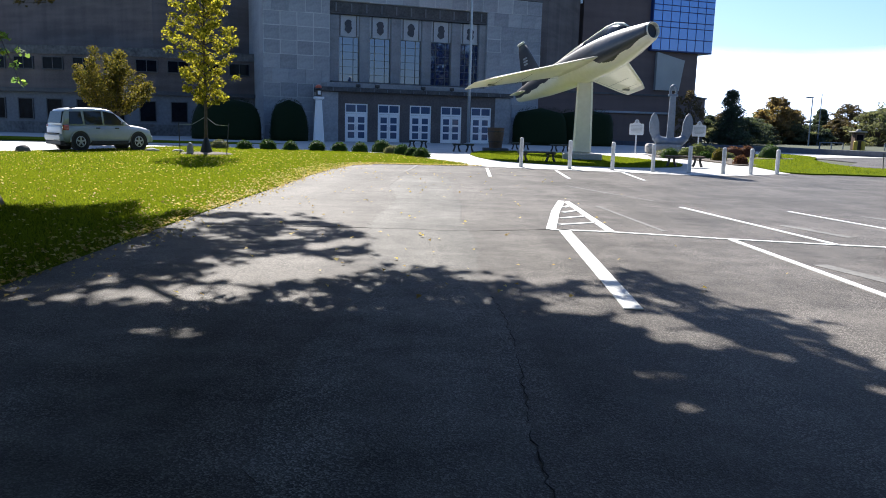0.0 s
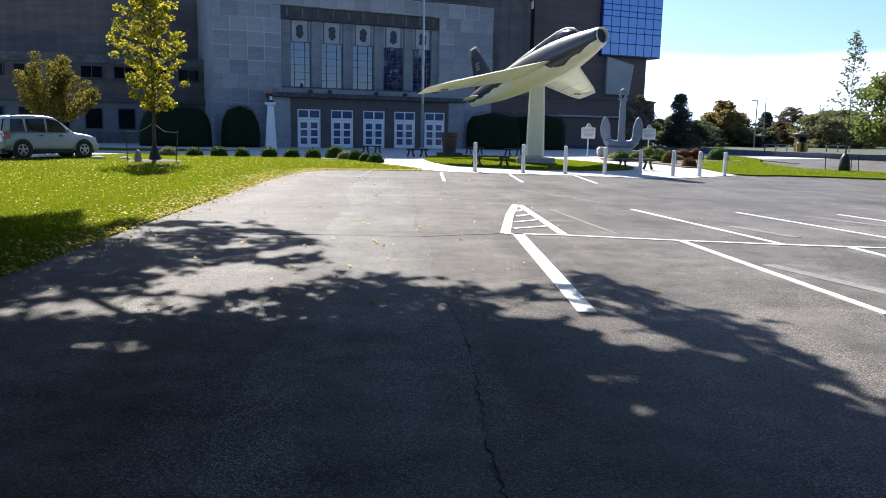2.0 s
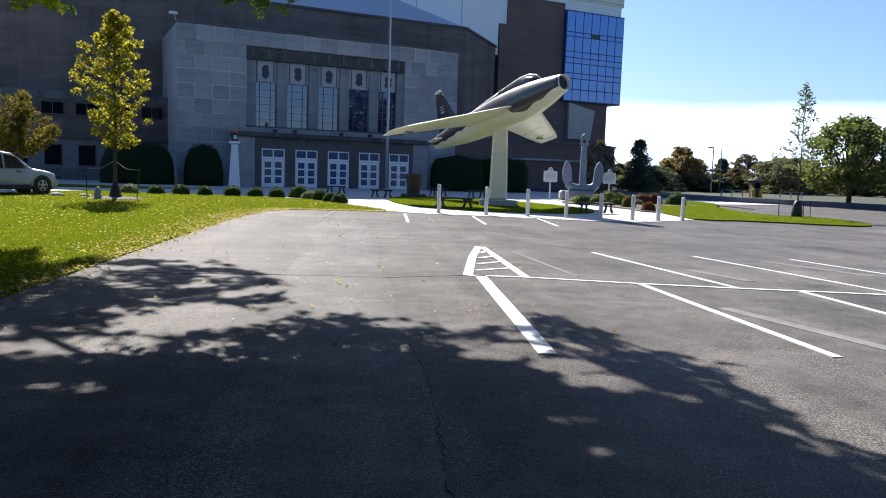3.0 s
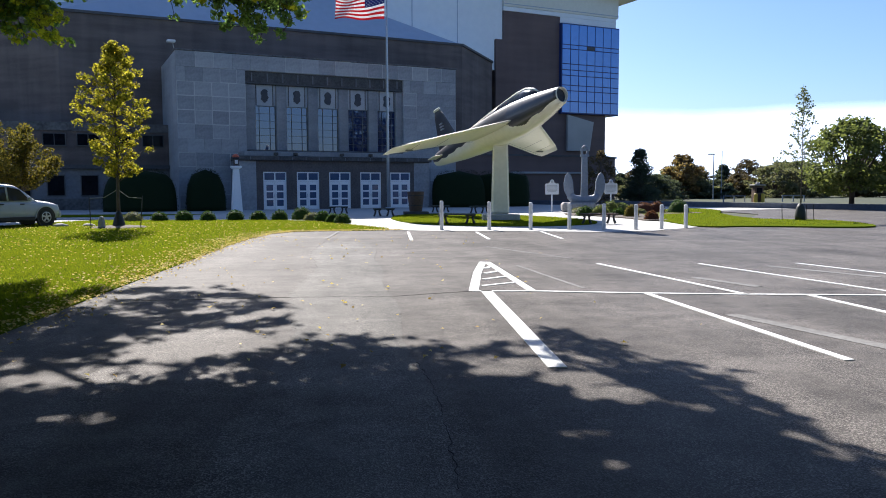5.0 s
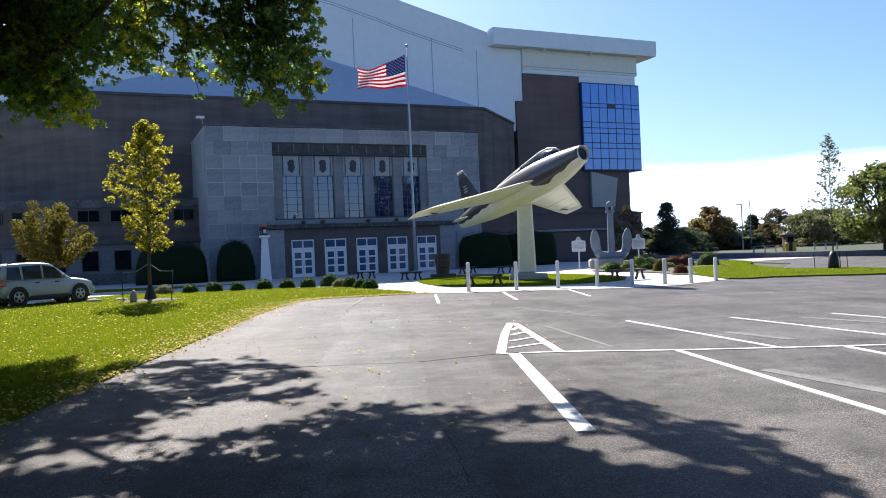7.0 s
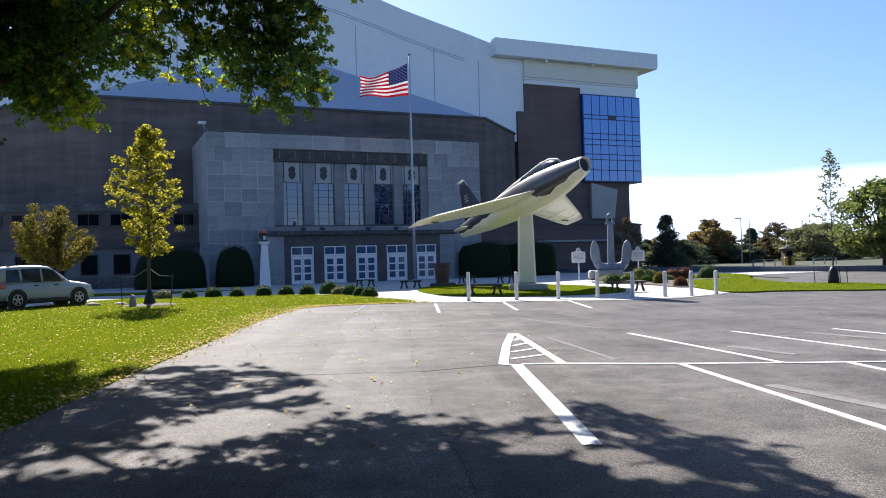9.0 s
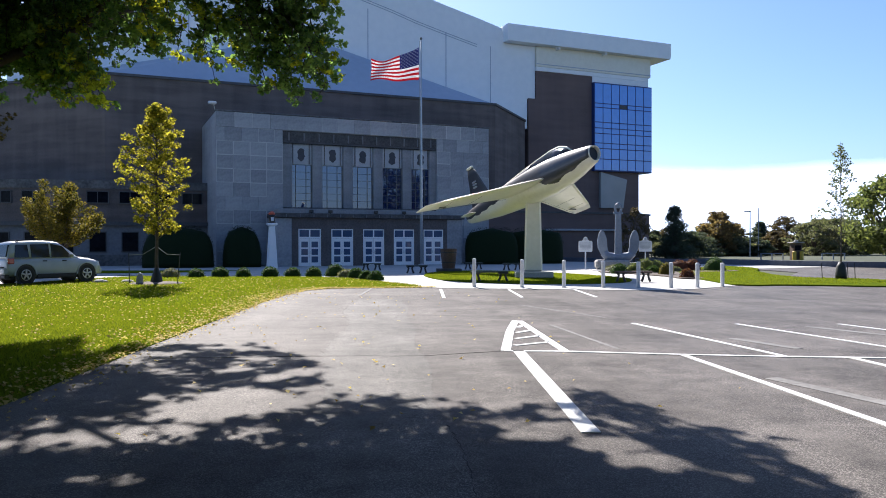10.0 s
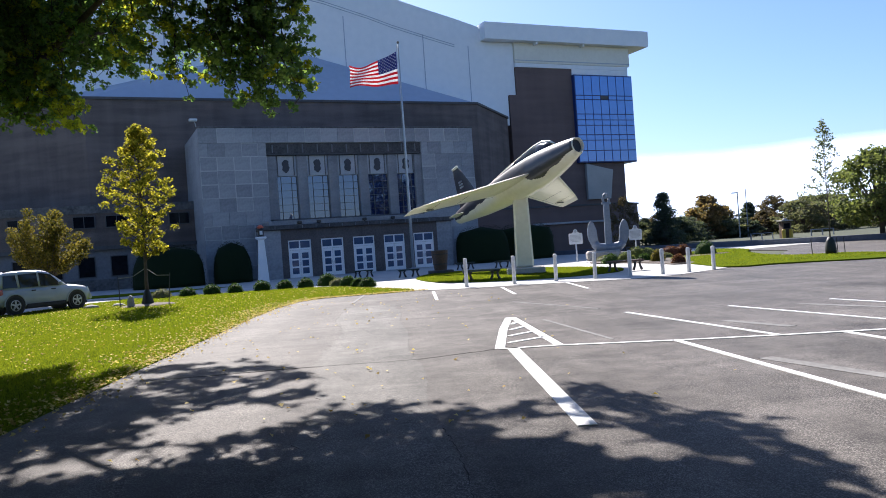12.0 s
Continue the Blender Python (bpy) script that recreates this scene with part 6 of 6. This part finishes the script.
tube(bm, [(0.19 * math.cos(a), 0, 4.0 + 0.34 * math.sin(a)) for a in [2 * math.pi * i / 16 for i in range(17)]], [0.08] * 17, 8)
part("shackle", bm, M_ANCHOR, anchor, smooth=True)
part("shackle_pin", boxed(-0.3, 0.3, -0.09, 0.09, 3.64, 3.8, 0.03), M_ANCHOR, anchor)

# ------------------------------------------------------------------ flower bed by the anchor
for i, (x, y, w, h, mt, lb) in enumerate(((12.9, 42.9, 1.2, 0.6, M_BOX, "green"), (13.7, 42.6, 1.15, 0.65, M_GREEN_LEAF, "bright green"), (15.3, 45.5, 1.2, 0.9, M_GREEN_LEAF, "bright green"), (14.9, 43.0, 1.0, 0.45, M_BOX, "green"), (16.2, 46.4, 1.6, 0.75, M_GREEN_LEAF, "bright green"), (16.6, 44.6, 1.3, 0.4, M_PALE_SHRUB, "pale green"), (14.7, 40.4, 0.9, 0.7, M_OLIVE, "olive-green"), (17.7, 46.4, 1.5, 0.75, M_RED_SHRUB, "dark red"), (18.5, 46.3, 1.2, 0.8, M_RED_SHRUB, "dark red"), (14.4, 36.6, 0.75, 0.5, M_RED_SHRUB, "dark red"), (19.8, 46.0, 1.5, 0.95, M_BOX, "green"), (13.6, 46.2, 1.6, 0.45, M_PALE_SHRUB, "pale green"))):
    bush("shrub", lb + " rounded shrub in the planting bed", x, y, w * 0.85, w * 0.8, h * 0.85, mt, 0.07, 110 + i, 2.0, 600, "shrub", "bed planting")
bed = sheet("planting_bed", smooth_line([(12.2, 43.4), (13.2, 42), (13.9, 38.5), (13.9, 36), (14.9, 35.8), (15.6, 38.6), (17.6, 43), (20.8, 45), (20.4, 47), (15, 48), (12.6, 46), (12.2, 43.4)]), 0.07, 0.06, M_MULCH, "dark mulch planting bed by the anchor", "planting bed")

# ------------------------------------------------------------------ stones on the lawn
def boulder(x, y, w, d, h, label, seed, z=0.03):
    rr = random.Random(seed)
    bm = bmesh.new()
    bmesh.ops.create_icosphere(bm, subdivisions=3, radius=1)
    for v in bm.verts:
        k = 1 + 0.22 * noise.noise(v.co * 1.7 + Vector((seed, 0, 0))) + 0.08 * noise.noise(v.co * 5)
        v.co = Vector((v.co.x * w / 2 * k, v.co.y * d / 2 * k, max(-0.02, v.co.z * h * k)))
    return solid("boulder", bm, M_STONE, label, "stone", at=pose(x, y, z), smooth=True)


boulder(-17.1, 32.0, 0.66, 0.55, 0.27, "dark rounded boulder beside the driveway", 3, 0.02).data.materials[0] = M_STAINED
boulder(-13.0, 35.3, 0.65, 0.4, 0.13, "flat pale stone on the lawn", 4)
boulder(-11.9, 35.6, 0.55, 0.35, 0.1, "flat pale stone on the lawn", 5)
boulder(-10.65, 33.4, 0.32, 0.28, 0.5, "small upright pale stone by the young tree", 6)

# ------------------------------------------------------------------ far side of the lot
booth = thing("pay_booth", "small yellow and brown gate booth far across the lot", "booth", pose(40.9, 75.5, 0))
part("cabin", boxed(-0.45, 0.45, -0.4, 0.4, 0, 1.7, 0.04), M_WOOD, booth, "dark brown cabin")
part("cabin_window", boxed(-0.3, 0.3, -0.43, -0.4, 1.0, 1.5, 0.01), M_SHADE_GLASS, booth)
part("roof", boxed(-0.62, 0.62, -0.6, 0.6, 1.71, 1.84, 0.05), M_STONE, booth, "pale flat roof")
part("roof_vent", boxed(-0.2, 0.2, -0.2, 0.2, 1.845, 2.05, 0.04, taper=0.6), M_STONE, booth)
for s in (-1, 1):
    part("guard_post", turned(bmesh.new(), [(0.19, 0), (0.19, 0.85), (0.1, 0.92)], 10, s * 0.38 - 0.1, -0.6), M_YELLOW_PAINT, booth, "yellow guard post")
for x0, x1, y in ((-3.6, -1.1, 0.3), (3.0, 5.6, 0.6)):
    rail = thing("guard_rail", "low pale rail beside the gate booth", "rail", pose(40.9 + (x0 + x1) / 2, 75.5 + y, 0), "booth rails")
    half = (x1 - x0) / 2
    part("bar", boxed(-half, half, -0.04, 0.04, 0.62, 0.7, 0.02), M_ANCHOR, rail)
    for sx in (-half + 0.1, 0.0, half - 0.1):
        part("post", boxed(sx - 0.05, sx + 0.05, -0.04, 0.04, 0, 0.619), M_ANCHOR, rail)
lamp = thing("street_lamp", "tall thin parking lot lamp post", "street lamp", pose(44.0, 92, 0))
part("pole", turned(bmesh.new(), [(0.09, 0), (0.06, 5.6)], 8), M_ANCHOR, lamp)
part("lamp_head", boxed(-0.75, 0.05, -0.15, 0.15, 5.58, 5.72, 0.03), M_ANCHOR, lamp)
mast = thing("street_lamp", "tall thin parking lot lamp post", "street lamp", pose(48.0, 98, 0))
part("pole", turned(bmesh.new(), [(0.08, 0), (0.05, 6.4)], 8), M_ANCHOR, mast)
for i, (x, y) in enumerate(((28.6, 59.5), (31.5, 56.5), (32.6, 55.2), (36.8, 50.5))):
    boulder(x, y, 0.9, 0.6, 0.35, "small pale stone beyond the far kerb", 20 + i, 0.0)

# camera on the roof corner
cam_box = thing("roof_floodlight", "small pale floodlight on the corner of the roof", "floodlight", HOUSE @ pose(-5.75, 2.6, 11.97, 0, 0, 0))
part("arm", tube(bmesh.new(), [(0, 0, 0), (-0.1, -0.1, 0.4)], [0.03, 0.03], 6), M_STEEL, cam_box)
part("head", boxed(-0.5, 0.1, -0.3, 0.1, 0.38, 0.58, 0.05), M_SIGN, cam_box)

# ------------------------------------------------------------------ stone facing of the entrance front
stone_face(portico, P0 + 0.02, RX0 - 0.02, 0.1, RZ1 + 0.02, PB, 10, 4, 0.42, 4)
stone_face(portico, RX1 + 0.02, P1 - 0.02, 0.1, RZ1 + 0.02, PB, 10, 4, 0.1, 5)
stone_face(portico, P0 + 0.02, P1 - 0.02, RZ1 + 0.03, PTOP - 0.02, PB, 1, 17, 0.3, 6)

# ------------------------------------------------------------------ grass and fallen leaves
def inside(px_, py_, poly):
    c = np.zeros(len(px_), bool)
    x, y = np.array([p[0] for p in poly]), np.array([p[1] for p in poly])
    j = len(poly) - 1
    for i in range(len(poly)):
        hit = ((y[i] > py_) != (y[j] > py_)) & (px_ < (x[j] - x[i]) * (py_ - y[i]) / (y[j] - y[i] + 1e-12) + x[i])
        c ^= hit
        j = i
    return c


def scatter(rng, n, x0, x1, y0, y1, poly):
    p = np.c_[rng.uniform(x0, x1, n), rng.uniform(y0, y1, n)]
    return p[inside(p[:, 0], p[:, 1], poly)]


def blades(name, p, z, height, width, material, rng, label):
    n = len(p)
    a = rng.uniform(0, 2 * np.pi, n)
    h = height * rng.uniform(0.6, 1.3, n)
    lean = rng.normal(0, 0.4, (n, 2)) * h[:, None]
    s = np.c_[np.cos(a), np.sin(a)] * width
    v = np.zeros((n, 3, 3))
    v[:, 0, :2], v[:, 1, :2], v[:, 2, :2] = p - s, p + s, p + lean
    v[:, :2, 2], v[:, 2, 2] = z, z + h
    me = bpy.data.meshes.new(name)
    me.vertices.add(n * 3)
    me.vertices.foreach_set("co", v.reshape(-1))
    me.loops.add(n * 3)
    me.loops.foreach_set("vertex_index", np.arange(n * 3, dtype=np.int32))
    me.polygons.add(n)
    me.polygons.foreach_set("loop_start", np.arange(0, n * 3, 3, dtype=np.int32))
    me.update(calc_edges=True)
    me.materials.append(material)
    return tagged(new(name, me), label, "grass", "", "stuff")


rng = np.random.default_rng(77)
near = scatter(rng, 190000, -16, -3.4, 4, 22, LAWN)
far = scatter(rng, 110000, -24, 1.2, 22, 42, LAWN)
blades("grass", near, 0.012, 0.05, 0.007, M_GRASS, rng, "short green and yellowish mown grass blades")
blades("grass", far, 0.012, 0.055, 0.014, M_GRASS, rng, "short green and yellowish mown grass blades")
isl = scatter(rng, 40000, 1.5, 11.5, 31.5, 47.5, [(o.co.x, o.co.y) for o in list(jet_lawn.data.vertices)[: len(jet_lawn.data.vertices) // 2]])
blades("grass", isl, 0.045, 0.05, 0.014, M_GRASS, rng, "short green grass blades on the island")
ver = scatter(rng, 40000, 13.5, 34, 30, 55, [(o.co.x, o.co.y) for o in list(kerb_lawn.data.vertices)[: len(kerb_lawn.data.vertices) // 2]])
blades("grass", ver, 0.055, 0.05, 0.016, M_GRASS, rng, "short green grass blades on the verge")
a = scatter(rng, 6400, -22, 1, 6, 38, LAWN)
e = np.array(LAWN_EDGE)
e = e[(e[:, 1] > 5)]
pick = rng.integers(0, len(e) - 1, 2600)
f = rng.uniform(0, 1, 2600)[:, None]
b = e[pick] * (1 - f) + e[pick + 1] * f + np.c_[rng.normal(-0.35, 0.4, 2600), rng.normal(0, 0.25, 2600)]
pick = rng.integers(0, len(e) - 1, 1700)
f = rng.uniform(0, 1, 1700)[:, None]
b2 = e[pick] * (1 - f) + e[pick + 1] * f + np.c_[rng.normal(-0.02, 0.11, 1700), rng.normal(0, 0.1, 1700)]
b = np.vstack([b, b2])
c = np.c_[np.clip(rng.normal(-1.2, 2.2, 240), -3.7, 6), rng.uniform(7, 27, 240)]
spots = np.vstack([np.c_[a, np.full(len(a), 0.05)], np.c_[b, np.where(b[:, 0] < -3.9, 0.045, 0.03)], np.c_[c, np.full(len(c), 0.025)]])
fallen = leaves("fallen_leaves", spots, 0.057, LEAF, M_FALLEN, None, "fallen yellow and brown leaves on lawn and asphalt", 1.2, rng)
tagged(fallen, "", "leaves", "", "stuff")
